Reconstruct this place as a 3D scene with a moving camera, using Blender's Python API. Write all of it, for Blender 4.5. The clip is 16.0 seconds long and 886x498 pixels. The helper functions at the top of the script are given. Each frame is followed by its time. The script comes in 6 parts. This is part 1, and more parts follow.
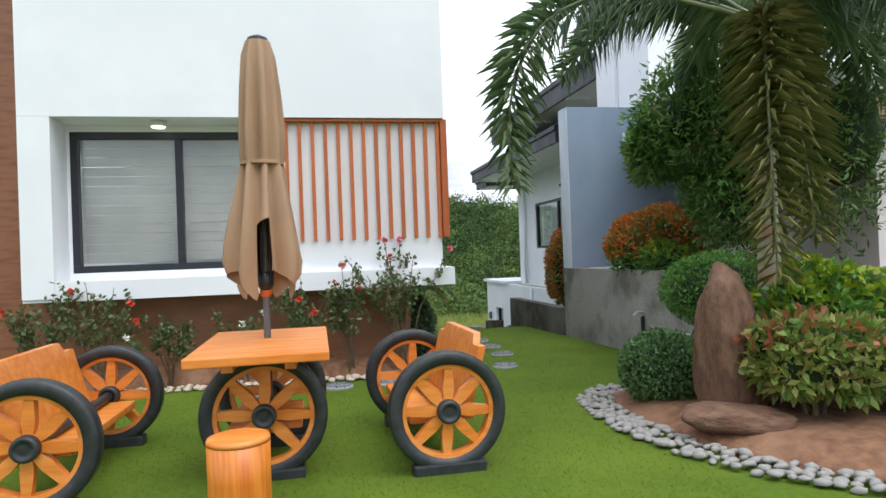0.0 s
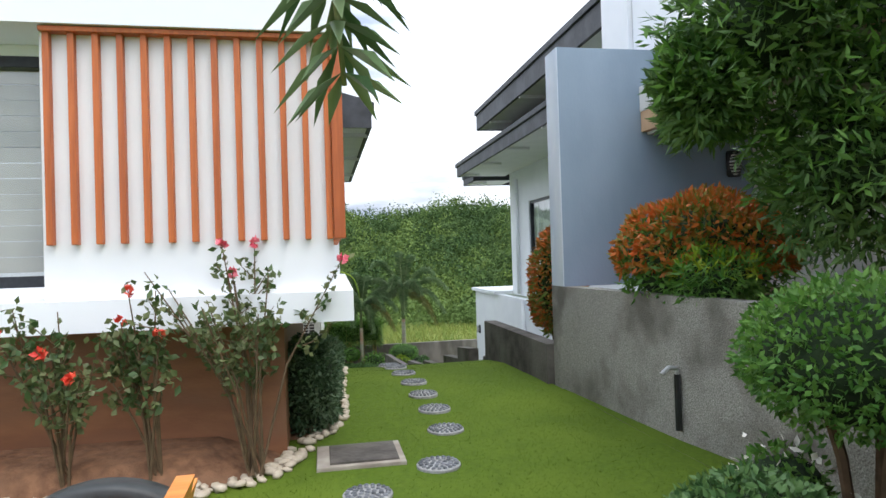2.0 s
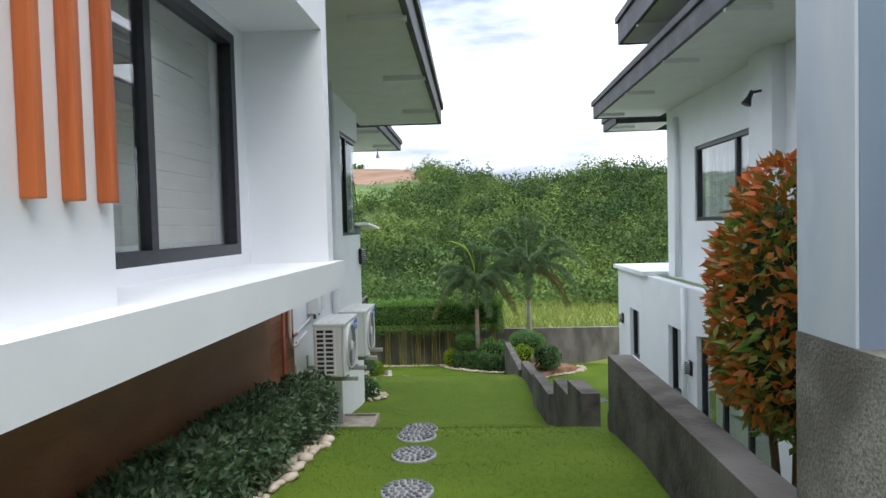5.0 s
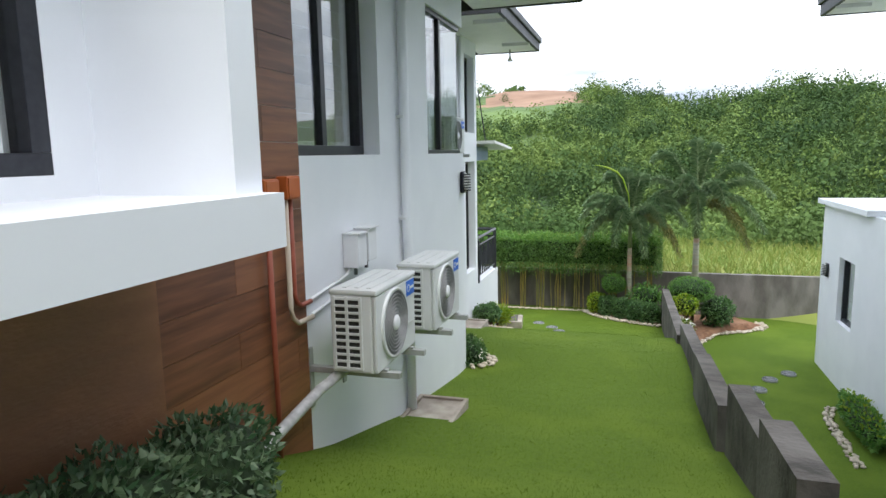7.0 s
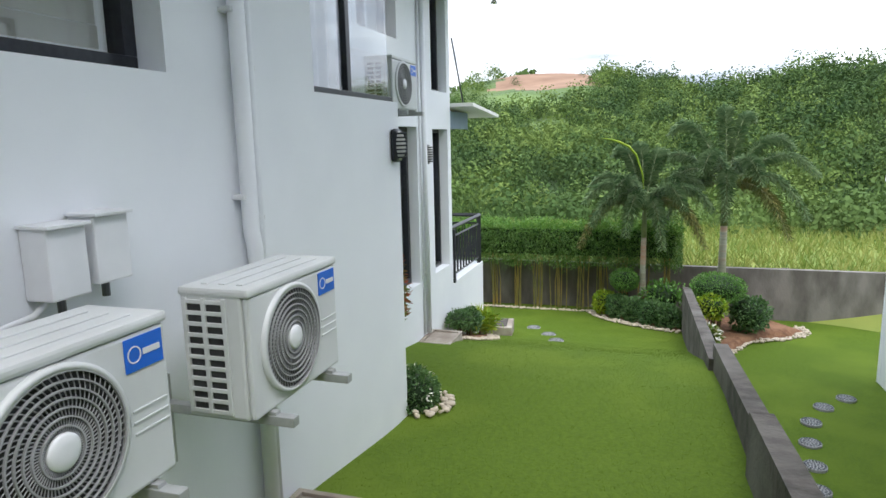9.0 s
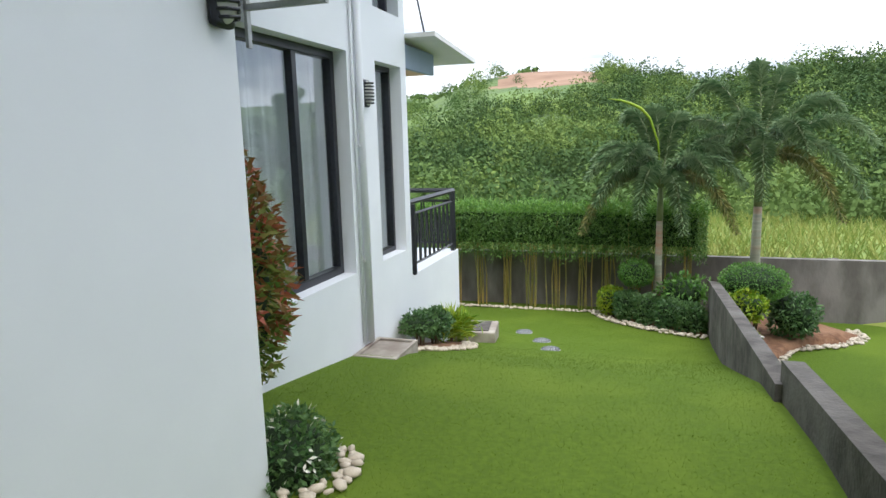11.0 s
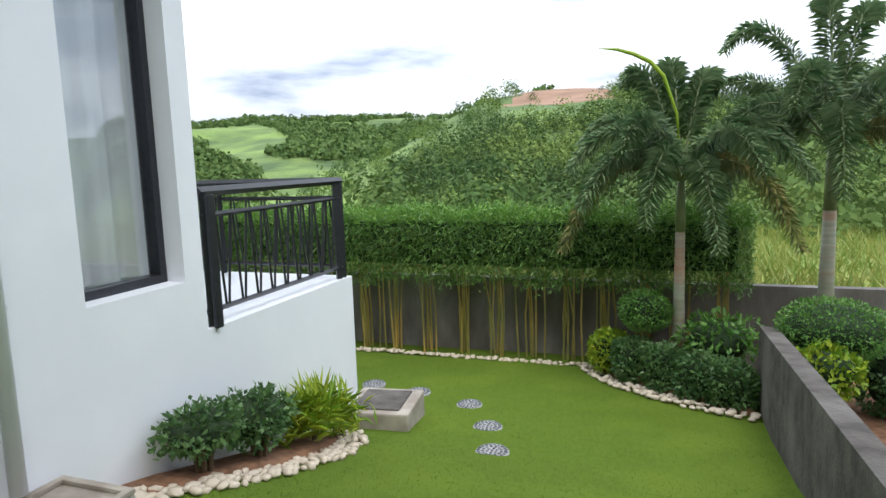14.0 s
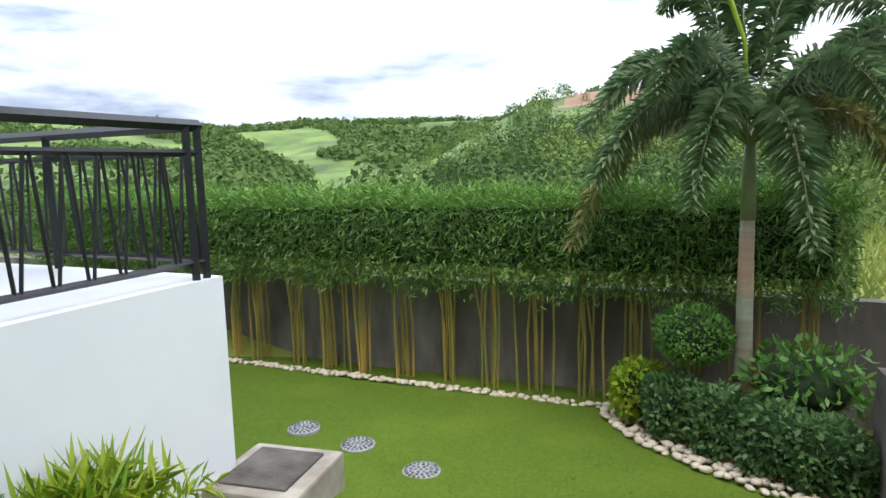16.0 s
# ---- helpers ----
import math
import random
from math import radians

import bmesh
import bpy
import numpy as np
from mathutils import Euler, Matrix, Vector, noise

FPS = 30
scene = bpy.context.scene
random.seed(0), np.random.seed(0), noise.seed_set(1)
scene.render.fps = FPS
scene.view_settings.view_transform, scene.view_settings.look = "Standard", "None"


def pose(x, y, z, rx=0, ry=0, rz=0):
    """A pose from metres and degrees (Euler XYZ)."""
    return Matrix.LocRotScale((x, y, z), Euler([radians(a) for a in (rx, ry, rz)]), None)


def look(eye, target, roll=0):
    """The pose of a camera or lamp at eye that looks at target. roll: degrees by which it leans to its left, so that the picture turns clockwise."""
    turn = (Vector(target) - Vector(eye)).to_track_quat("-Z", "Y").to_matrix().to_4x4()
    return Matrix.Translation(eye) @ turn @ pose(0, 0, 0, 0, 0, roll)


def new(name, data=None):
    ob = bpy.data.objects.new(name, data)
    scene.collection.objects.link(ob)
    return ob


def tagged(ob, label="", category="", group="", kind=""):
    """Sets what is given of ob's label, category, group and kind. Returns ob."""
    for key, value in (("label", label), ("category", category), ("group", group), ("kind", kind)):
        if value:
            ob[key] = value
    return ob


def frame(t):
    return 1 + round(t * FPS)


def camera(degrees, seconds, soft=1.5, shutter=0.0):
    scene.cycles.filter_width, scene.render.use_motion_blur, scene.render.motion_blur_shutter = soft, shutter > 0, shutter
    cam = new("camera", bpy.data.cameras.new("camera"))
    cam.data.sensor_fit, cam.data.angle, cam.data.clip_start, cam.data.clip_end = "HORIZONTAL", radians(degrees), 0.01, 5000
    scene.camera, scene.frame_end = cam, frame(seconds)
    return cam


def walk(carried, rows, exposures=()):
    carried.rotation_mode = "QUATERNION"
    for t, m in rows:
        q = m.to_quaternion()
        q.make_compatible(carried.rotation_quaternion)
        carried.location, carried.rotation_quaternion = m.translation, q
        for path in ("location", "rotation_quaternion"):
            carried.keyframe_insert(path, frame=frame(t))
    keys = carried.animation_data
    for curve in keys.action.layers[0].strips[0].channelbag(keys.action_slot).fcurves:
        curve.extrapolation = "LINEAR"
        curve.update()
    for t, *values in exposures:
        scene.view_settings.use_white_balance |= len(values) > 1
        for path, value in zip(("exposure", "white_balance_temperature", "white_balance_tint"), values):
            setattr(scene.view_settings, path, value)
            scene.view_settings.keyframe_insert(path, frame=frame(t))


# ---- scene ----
cam = camera(69.2, 16.0)
METRES, EYE, TILT, LEAN, TURN = 21.0, 1.2, 0.0, 0.0, -11.1
ROWS = [
    (0.0, 0.0, 0.0, 0.0, 0.01, 0.39, 2.08),
    (0.5, 0.0108, 0.0301, 0.0014, 0.1, 0.54, 1.97),
    (1.0, 0.0183, 0.0658, 0.0029, 0.16, 0.52, 1.9),
    (1.5, 0.0262, 0.1018, 0.0025, 0.27, 0.57, 1.83),
    (2.0, 0.0333, 0.1378, 0.0022, 0.38, 0.64, 1.75),
    (2.5, 0.0341, 0.1734, 0.0025, 0.64, -0.06, 1.69),
    (3.0, 0.0337, 0.209, 0.0023, 0.96, -0.68, 1.68),
    (3.5, 0.0361, 0.2414, 0.004, 1.31, -1.68, 1.74),
    (4.0, 0.0403, 0.2752, 0.0047, 2.95, -1.94, 1.74),
    (4.5, 0.0465, 0.306, 0.0045, 7.14, -1.98, 1.66),
    (5.0, 0.0535, 0.3331, 0.0038, 13.6, -2.05, 1.5),
    (7.5, 0.0348, 0.4875, -0.0025, 28.51, -9.41, 1.11),
    (8.0, 0.0282, 0.5175, -0.0043, 28.63, -9.56, 1.14),
    (8.5, 0.0212, 0.5473, -0.0093, 28.69, -9.61, 1.24),
    (9.0, 0.0146, 0.5766, -0.0155, 28.77, -9.63, 1.26),
    (11.5, -0.0233, 0.717, -0.0524, 29.18, -9.53, 1.62),
    (12.0, -0.0275, 0.7468, -0.057, 29.3, -8.9, 1.7),
    (12.5, -0.0314, 0.7755, -0.0614, 29.4, -8.73, 1.84),
    (13.0, -0.0357, 0.8053, -0.0643, 29.57, -8.62, 1.78),
    (13.5, -0.0421, 0.8371, -0.0707, 30.32, -7.95, 1.7),
    (14.0, -0.0497, 0.8646, -0.0733, 30.63, -7.78, 1.76),
    (14.5, -0.0578, 0.8933, -0.0762, 31.0, -7.69, 1.79),
    (15.0, -0.0616, 0.9201, -0.0802, 31.4, -7.54, 1.91),
    (15.5, -0.0663, 0.9467, -0.0847, 32.11, -7.46, 1.82),
    (16.0, -0.0717, 0.9705, -0.0924, 35.19, -7.36, 1.53),
]
walk(cam, [(t, pose(0, 0, EYE, TILT, LEAN, TURN) @ pose(METRES * x, METRES * y, METRES * z, 90 + pitch, roll, yaw)) for t, x, y, z, yaw, pitch, roll in ROWS],
     [(0.0, 0.25), (1.0, 0.44), (2.0, 0.54), (3.0, 0.52), (4.0, 0.48), (5.0, 0.52), (8.0, 0.88), (9.0, 0.78), (11.5, 0.84), (12.5, 0.80), (13.5, 0.62), (14.0, 0.62), (15.0, 0.64), (16.0, 0.76)])

# ---- light ----
world = bpy.data.worlds.new("sky")
scene.world = world
world.use_nodes = True
wn, wl = world.node_tree.nodes, world.node_tree.links
wn.clear()
w_out, w_bg = wn.new("ShaderNodeOutputWorld"), wn.new("ShaderNodeBackground")
w_sky = wn.new("ShaderNodeTexSky")
w_sky.sky_type, w_sky.sun_disc = "NISHITA", False
w_sky.sun_elevation, w_sky.sun_rotation, w_sky.air_density, w_sky.dust_density = radians(58), radians(150), 1.0, 4.0
# cloud cover: a soft noise layer over the clear sky
w_co, w_map = wn.new("ShaderNodeTexCoord"), wn.new("ShaderNodeMapping")
w_map.inputs["Scale"].default_value = (1.6, 1.6, 7.0)
w_no = wn.new("ShaderNodeTexNoise")
w_no.inputs["Scale"].default_value, w_no.inputs["Detail"].default_value, w_no.inputs["Roughness"].default_value = 1.5, 7, 0.55
w_ra = wn.new("ShaderNodeValToRGB")
w_ra.color_ramp.elements[0].position, w_ra.color_ramp.elements[0].color = 0.36, (3.0, 3.6, 4.9, 1)
w_ra.color_ramp.elements[1].position, w_ra.color_ramp.elements[1].color = 0.56, (9.8, 10.4, 11.3, 1)
w_mx = wn.new("ShaderNodeMix")
w_mx.data_type = "RGBA"
w_mx.inputs["Factor"].default_value = 0.9
wl.new(w_co.outputs["Generated"], w_map.inputs["Vector"])
wl.new(w_map.outputs["Vector"], w_no.inputs["Vector"])
wl.new(w_no.outputs["Fac"], w_ra.inputs["Fac"])
wl.new(w_sky.outputs["Color"], w_mx.inputs["A"])
wl.new(w_ra.outputs["Color"], w_mx.inputs["B"])
# an overcast sky is brighter overhead than at the horizon
w_sep, w_el, w_mul = wn.new("ShaderNodeSeparateXYZ"), wn.new("ShaderNodeMapRange"), wn.new("ShaderNodeVectorMath")
w_el.inputs["To Min"].default_value, w_el.inputs["To Max"].default_value = 0.74, 1.75
w_mul.operation = "SCALE"
wl.new(w_co.outputs["Generated"], w_sep.inputs["Vector"])
wl.new(w_sep.outputs["Z"], w_el.inputs["Value"])
wl.new(w_mx.outputs["Result"], w_mul.inputs[0])
wl.new(w_el.outputs["Result"], w_mul.inputs["Scale"])
wl.new(w_mul.outputs["Vector"], w_bg.inputs["Color"])
wl.new(w_bg.outputs["Background"], w_out.inputs["Surface"])
w_bg.inputs["Strength"].default_value = 0.13
sun = new("sun", bpy.data.lights.new("sun", "SUN"))
sun.data.energy, sun.data.angle, sun.data.color = 1.4, radians(40), (1.0, 0.97, 0.92)
sun.matrix_world = look((6.5, -3, 21), (0, 6, 0))


# ---- materials ----
def mat(name, c1, c2=None, rough=0.6, scale=8.0, detail=5.0, bump=0.1, bscale=None, metal=0.0, island=0.0, objrand=0.0, c3=None, s3=1.2,
        stretch=(1, 1, 1), spec=0.5, bdist=0.01, sub=0.0, lo=0.35, hi=0.65):
    """Two-scale procedural surface: fine noise mixes c1 and c2, coarse noise lays c3 over it."""
    m = bpy.data.materials.new(name)
    m.use_nodes = True
    n, l = m.node_tree.nodes, m.node_tree.links
    b = n["Principled BSDF"]
    b.inputs["Roughness"].default_value, b.inputs["Metallic"].default_value = rough, metal
    b.inputs["Specular IOR Level"].default_value = spec
    c2 = c2 or tuple(v * 0.85 for v in c1)
    co, mp = n.new("ShaderNodeTexCoord"), n.new("ShaderNodeMapping")
    mp.inputs["Scale"].default_value = stretch
    l.new(co.outputs["Object"], mp.inputs["Vector"])
    no = n.new("ShaderNodeTexNoise")
    no.inputs["Scale"].default_value, no.inputs["Detail"].default_value = scale, detail
    l.new(mp.outputs["Vector"], no.inputs["Vector"])
    ra = n.new("ShaderNodeValToRGB")
    ra.color_ramp.elements[0].position, ra.color_ramp.elements[1].position = lo, hi
    ra.color_ramp.elements[0].color, ra.color_ramp.elements[1].color = (*c1, 1), (*c2, 1)
    fac = no.outputs["Fac"]
    if island or objrand:
        src = n.new("ShaderNodeNewGeometry").outputs["Random Per Island"] if island else n.new("ShaderNodeObjectInfo").outputs["Random"]
        mm = n.new("ShaderNodeMath")
        mm.operation = "MULTIPLY_ADD"
        mm.inputs[1].default_value = island or objrand
        l.new(src, mm.inputs[0])
        sb = n.new("ShaderNodeMath")
        sb.operation = "MULTIPLY_ADD"
        k = island or objrand
        sb.inputs[1].default_value, sb.inputs[2].default_value = 1.0, -0.5 * k
        l.new(fac, sb.inputs[0])
        l.new(sb.outputs[0], mm.inputs[2])
        fac = mm.outputs[0]
    l.new(fac, ra.inputs["Fac"])
    col = ra.outputs["Color"]
    if c3:
        n3 = n.new("ShaderNodeTexNoise")
        n3.inputs["Scale"].default_value, n3.inputs["Detail"].default_value = s3, 4
        l.new(mp.outputs["Vector"], n3.inputs["Vector"])
        r3 = n.new("ShaderNodeValToRGB")
        r3.color_ramp.elements[0].position, r3.color_ramp.elements[1].position = 0.46, 0.68
        mx = n.new("ShaderNodeMix")
        mx.data_type = "RGBA"
        l.new(n3.outputs["Fac"], r3.inputs["Fac"])
        l.new(r3.outputs["Color"], mx.inputs["Factor"])
        l.new(col, mx.inputs["A"])
        mx.inputs["B"].default_value = (*c3, 1)
        col = mx.outputs["Result"]
    l.new(col, b.inputs["Base Color"])
    if bump:
        bu = n.new("ShaderNodeBump")
        bu.inputs["Strength"].default_value, bu.inputs["Distance"].default_value = bump, bdist
        nb = no
        if bscale:
            nb = n.new("ShaderNodeTexNoise")
            nb.inputs["Scale"].default_value, nb.inputs["Detail"].default_value = bscale, 4
            l.new(mp.outputs["Vector"], nb.inputs["Vector"])
        l.new(nb.outputs["Fac"], bu.inputs["Height"])
        l.new(bu.outputs["Normal"], b.inputs["Normal"])
    if sub:
        b.inputs["Transmission Weight"].default_value = 0.0
        tr, ms, out = n.new("ShaderNodeBsdfTranslucent"), n.new("ShaderNodeMixShader"), n["Material Output"]
        l.new(col, tr.inputs["Color"])
        ms.inputs["Fac"].default_value = sub
        l.new(b.outputs["BSDF"], ms.inputs[1])
        l.new(tr.outputs["BSDF"], ms.inputs[2])
        l.new(ms.outputs["Shader"], out.inputs["Surface"])
    return m


def leafmat(name, c1, c2, rough=0.45):
    return mat(name, c1, c2, rough=rough, scale=3.0, bump=0, island=0.75, sub=0.25, lo=0.15, hi=0.85, spec=0.35)


M_white = mat("white_paint", (0.82, 0.838, 0.87), (0.78, 0.80, 0.835), rough=0.55, scale=2.0, bump=0.12, bscale=90, bdist=0.002, c3=(0.77, 0.79, 0.825), s3=0.5)
M_soffit = mat("soffit_paint", (0.74, 0.74, 0.72), (0.69, 0.69, 0.67), scale=3, bump=0.05)
M_orange = mat("orange_slat_wood", (0.52, 0.135, 0.032), (0.38, 0.09, 0.024), rough=0.5, scale=6, stretch=(8, 8, 0.5), bump=0.15, objrand=0.3)
M_wagon = mat("orange_varnished_wood", (0.72, 0.235, 0.035), (0.60, 0.17, 0.022), rough=0.38, scale=5, stretch=(1, 6, 6), bump=0.15, c3=(0.76, 0.29, 0.07), s3=2.0)
M_stool = mat("orange_stump_wood", (0.74, 0.25, 0.035), (0.55, 0.14, 0.016), rough=0.35, scale=7, stretch=(6, 6, 0.35), bump=0.12)
M_tyre = mat("black_painted_wood", (0.016, 0.02, 0.021), (0.03, 0.034, 0.036), rough=0.45, scale=20, bump=0.15)
M_dark = mat("dark_aluminium", (0.018, 0.02, 0.027), (0.028, 0.03, 0.038), rough=0.35, scale=30, bump=0.02, metal=0.2)
M_rail = mat("black_steel_paint", (0.012, 0.013, 0.016), (0.02, 0.021, 0.025), rough=0.4, scale=25, bump=0.05)
M_wood = mat("brown_wood_tile", (0.27, 0.105, 0.048), (0.12, 0.042, 0.02), rough=0.42, scale=2.6, detail=8, stretch=(1.5, 0.6, 9), bump=0.08, objrand=0.35, lo=0.3, hi=0.7)
M_brown = mat("brown_base_paint", (0.30, 0.13, 0.062), (0.22, 0.092, 0.045), rough=0.6, scale=3, stretch=(1, 1, 3), bump=0.2, bscale=30, c3=(0.25, 0.12, 0.065), s3=1.5)
M_grout = mat("grout", (0.42, 0.33, 0.25), (0.33, 0.26, 0.2), scale=20)
M_conc = mat("weathered_concrete", (0.42, 0.405, 0.375), (0.19, 0.18, 0.16), rough=0.85, scale=110, detail=10, lo=0.36, hi=0.66, bump=0.8, bscale=90, bdist=0.01, c3=(0.14, 0.128, 0.112), s3=2.2)
M_concdark = mat("mossy_dark_concrete", (0.115, 0.10, 0.088), (0.05, 0.045, 0.038), rough=0.9, scale=6, detail=8, bump=0.6, bscale=30, bdist=0.015, c3=(0.17, 0.155, 0.14), s3=1.2)
M_backwall = mat("stained_grey_concrete", (0.24, 0.22, 0.20), (0.12, 0.108, 0.095), rough=0.9, scale=3.5, detail=9, stretch=(1, 1, 0.4), bump=0.5, bscale=30, bdist=0.012, c3=(0.085, 0.075, 0.065), s3=1.3)
# hill ground under trees: shade between the crowns is painted into the green
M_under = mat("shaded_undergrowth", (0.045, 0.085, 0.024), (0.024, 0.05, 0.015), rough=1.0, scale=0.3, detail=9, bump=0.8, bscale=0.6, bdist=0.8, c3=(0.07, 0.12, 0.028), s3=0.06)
M_slab = mat("pale_concrete", (0.42, 0.38, 0.32), (0.30, 0.26, 0.22), rough=0.85, scale=7, bump=0.4, c3=(0.22, 0.18, 0.15), s3=3)
M_blue = mat("grey_blue_paint", (0.235, 0.31, 0.40), (0.205, 0.275, 0.36), rough=0.55, scale=2.5, bump=0.12, bscale=50, c3=(0.27, 0.33, 0.44), s3=0.9, stretch=(1, 1, 0.5))
M_blue2 = mat("faded_blue_paint", (0.58, 0.64, 0.72), (0.44, 0.51, 0.61), rough=0.65, scale=6, bump=0.2, stretch=(1, 1, 0.4), c3=(0.66, 0.70, 0.75), s3=3)
M_tan = mat("tan_soffit", (0.62, 0.41, 0.26), (0.54, 0.35, 0.21), scale=4)
M_roof = mat("dark_metal_fascia", (0.028, 0.03, 0.036), (0.042, 0.044, 0.05), rough=0.55, scale=9, bump=0.1, c3=(0.065, 0.068, 0.078), s3=2.5)
M_soil = mat("red_brown_soil", (0.25, 0.125, 0.066), (0.135, 0.064, 0.034), rough=0.95, scale=14, detail=8, bump=0.9, bdist=0.03, c3=(0.26, 0.14, 0.08), s3=3)
M_grass = mat("lawn_grass", (0.098, 0.155, 0.017), (0.076, 0.125, 0.015), rough=0.9, scale=30, detail=8, bump=0.35, bscale=160, bdist=0.015, c3=(0.116, 0.172, 0.02), s3=0.9, spec=0.1)
M_blade = mat("grass_blades", (0.11, 0.17, 0.018), (0.078, 0.128, 0.015), rough=0.8, scale=0.9, bump=0, island=0.15, sub=0.45, spec=0.05)
M_field = mat("wild_grass_field", (0.25, 0.28, 0.06), (0.13, 0.19, 0.038), rough=0.95, scale=0.35, detail=9, bump=0.4, bdist=0.2)
M_hill = mat("hill_ground", (0.12, 0.18, 0.042), (0.045, 0.085, 0.024), rough=0.95, scale=0.035, detail=9, bump=0.8, bscale=0.25, bdist=1.5, c3=(0.17, 0.26, 0.055), s3=0.02)
M_redsoil = mat("bare_orange_soil", (0.27, 0.165, 0.105), (0.18, 0.10, 0.06), rough=0.95, scale=0.09, detail=8, bump=0.5, bdist=0.6)
M_pebw = mat("white_pebbles", (0.74, 0.68, 0.58), (0.52, 0.44, 0.34), rough=0.6, scale=4, bump=0.1, island=0.9, lo=0.1, hi=0.9)
M_pebg = mat("river_stones", (0.50, 0.46, 0.40), (0.27, 0.26, 0.245), rough=0.7, scale=6, bump=0.2, island=0.9, lo=0.1, hi=0.9)
M_pebd = mat("dark_pebbles", (0.08, 0.088, 0.10), (0.20, 0.21, 0.23), rough=0.45, scale=8, bump=0.1, island=0.9, lo=0.15, hi=0.9)
M_mortar = mat("grey_mortar", (0.40, 0.40, 0.40), (0.28, 0.28, 0.28), rough=0.9, scale=30, bump=0.4)
M_rock = mat("red_brown_rock", (0.165, 0.08, 0.042), (0.085, 0.042, 0.025), rough=0.75, scale=6, detail=9, bump=0.5, bscale=14, bdist=0.03, c3=(0.21, 0.12, 0.07), s3=2)
M_bark = mat("grey_bark", (0.26, 0.24, 0.19), (0.16, 0.14, 0.11), rough=0.85, scale=12, stretch=(1, 1, 4), bump=0.5)
M_stem = mat("brown_stems", (0.16, 0.10, 0.055), (0.10, 0.065, 0.035), rough=0.8, scale=20, bump=0.2)
M_palmtrunk = mat("palm_trunk", (0.30, 0.31, 0.23), (0.22, 0.22, 0.16), rough=0.7, scale=3, stretch=(1, 1, 9), bump=0.4, c3=(0.30, 0.17, 0.10), s3=0.8)
M_cane = mat("bamboo_cane", (0.44, 0.29, 0.07), (0.20, 0.19, 0.05), rough=0.45, scale=3, bump=0.1, island=0.8, stretch=(1, 1, 0.6))
M_stalk = mat("palm_stalk", (0.13, 0.17, 0.07), (0.20, 0.22, 0.11), rough=0.5, scale=5, bump=0.1)
# filler inside foliage: the shade between leaves is put into this dark colour
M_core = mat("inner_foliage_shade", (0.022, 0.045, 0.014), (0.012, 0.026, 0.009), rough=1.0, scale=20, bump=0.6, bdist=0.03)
L_hedge = leafmat("dark_hedge_leaf", (0.035, 0.085, 0.035), (0.15, 0.215, 0.12))
L_ball = leafmat("round_bush_leaf", (0.045, 0.115, 0.034), (0.135, 0.24, 0.08))
L_green = leafmat("fresh_green_leaf", (0.065, 0.18, 0.03), (0.16, 0.32, 0.06))
L_lime = leafmat("lime_leaf", (0.16, 0.30, 0.02), (0.36, 0.42, 0.03))
L_red = leafmat("orange_red_leaf", (0.20, 0.17, 0.025), (0.62, 0.14, 0.03))
L_redg = leafmat("red_green_leaf", (0.12, 0.13, 0.03), (0.42, 0.11, 0.06))
L_mix = leafmat("copper_green_leaf", (0.11, 0.23, 0.035), (0.28, 0.26, 0.07))
L_conif = leafmat("dark_tree_leaf", (0.045, 0.11, 0.027), (0.13, 0.24, 0.06))
L_palm = leafmat("palm_leaf", (0.06, 0.125, 0.05), (0.21, 0.29, 0.145), rough=0.35)
L_palmy = leafmat("yellowing_palm_leaf", (0.075, 0.105, 0.025), (0.24, 0.22, 0.075))
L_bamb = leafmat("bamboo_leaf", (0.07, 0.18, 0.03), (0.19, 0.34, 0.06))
# darker twin of the bamboo leaf, with the hedge's shade in its colour
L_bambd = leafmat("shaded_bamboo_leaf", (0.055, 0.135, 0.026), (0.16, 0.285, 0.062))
L_rose = leafmat("rose_leaf", (0.05, 0.10, 0.03), (0.17, 0.19, 0.08))
L_tree = mat("hill_tree_leaf", (0.056, 0.105, 0.03), (0.11, 0.17, 0.048), rough=0.8, scale=0.16, detail=2.0, bump=0, island=0.18, sub=0.2, lo=0.30, hi=0.70, spec=0.15)
L_treed = mat("dark_hill_tree_leaf", (0.032, 0.068, 0.022), (0.068, 0.115, 0.035), rough=0.8, scale=0.16, detail=2.0, bump=0, island=0.18, sub=0.2, lo=0.30, hi=0.70, spec=0.15)
L_treey = mat("light_hill_tree_leaf", (0.095, 0.155, 0.036), (0.17, 0.235, 0.062), rough=0.8, scale=0.16, detail=2.0, bump=0, island=0.18, sub=0.2, lo=0.30, hi=0.70, spec=0.15)
L_petal = mat("red_petal", (0.62, 0.03, 0.02), (0.75, 0.10, 0.05), rough=0.5, island=0.8, bump=0)
L_pink = mat("pink_petal", (0.70, 0.06, 0.13), (0.80, 0.2, 0.25), rough=0.5, island=0.8, bump=0)
L_wpet = mat("white_petal", (0.8, 0.78, 0.72), (0.7, 0.68, 0.55), rough=0.5, bump=0)
M_fabric = mat("tan_umbrella_cloth", (0.40, 0.255, 0.16), (0.33, 0.205, 0.125), rough=0.9, scale=3, stretch=(2, 2, 0.5), bump=0.15, bscale=250, bdist=0.002)
M_grey = mat("grey_tube", (0.10, 0.105, 0.115), (0.08, 0.083, 0.09), rough=0.4, scale=20, bump=0.02)
M_ac = mat("ac_ivory_metal", (0.63, 0.645, 0.645), (0.58, 0.595, 0.595), rough=0.4, scale=3, bump=0.02)
M_acgrille = mat("grey_grille", (0.34, 0.345, 0.35), (0.30, 0.30, 0.31), rough=0.4, scale=20, bump=0.0)
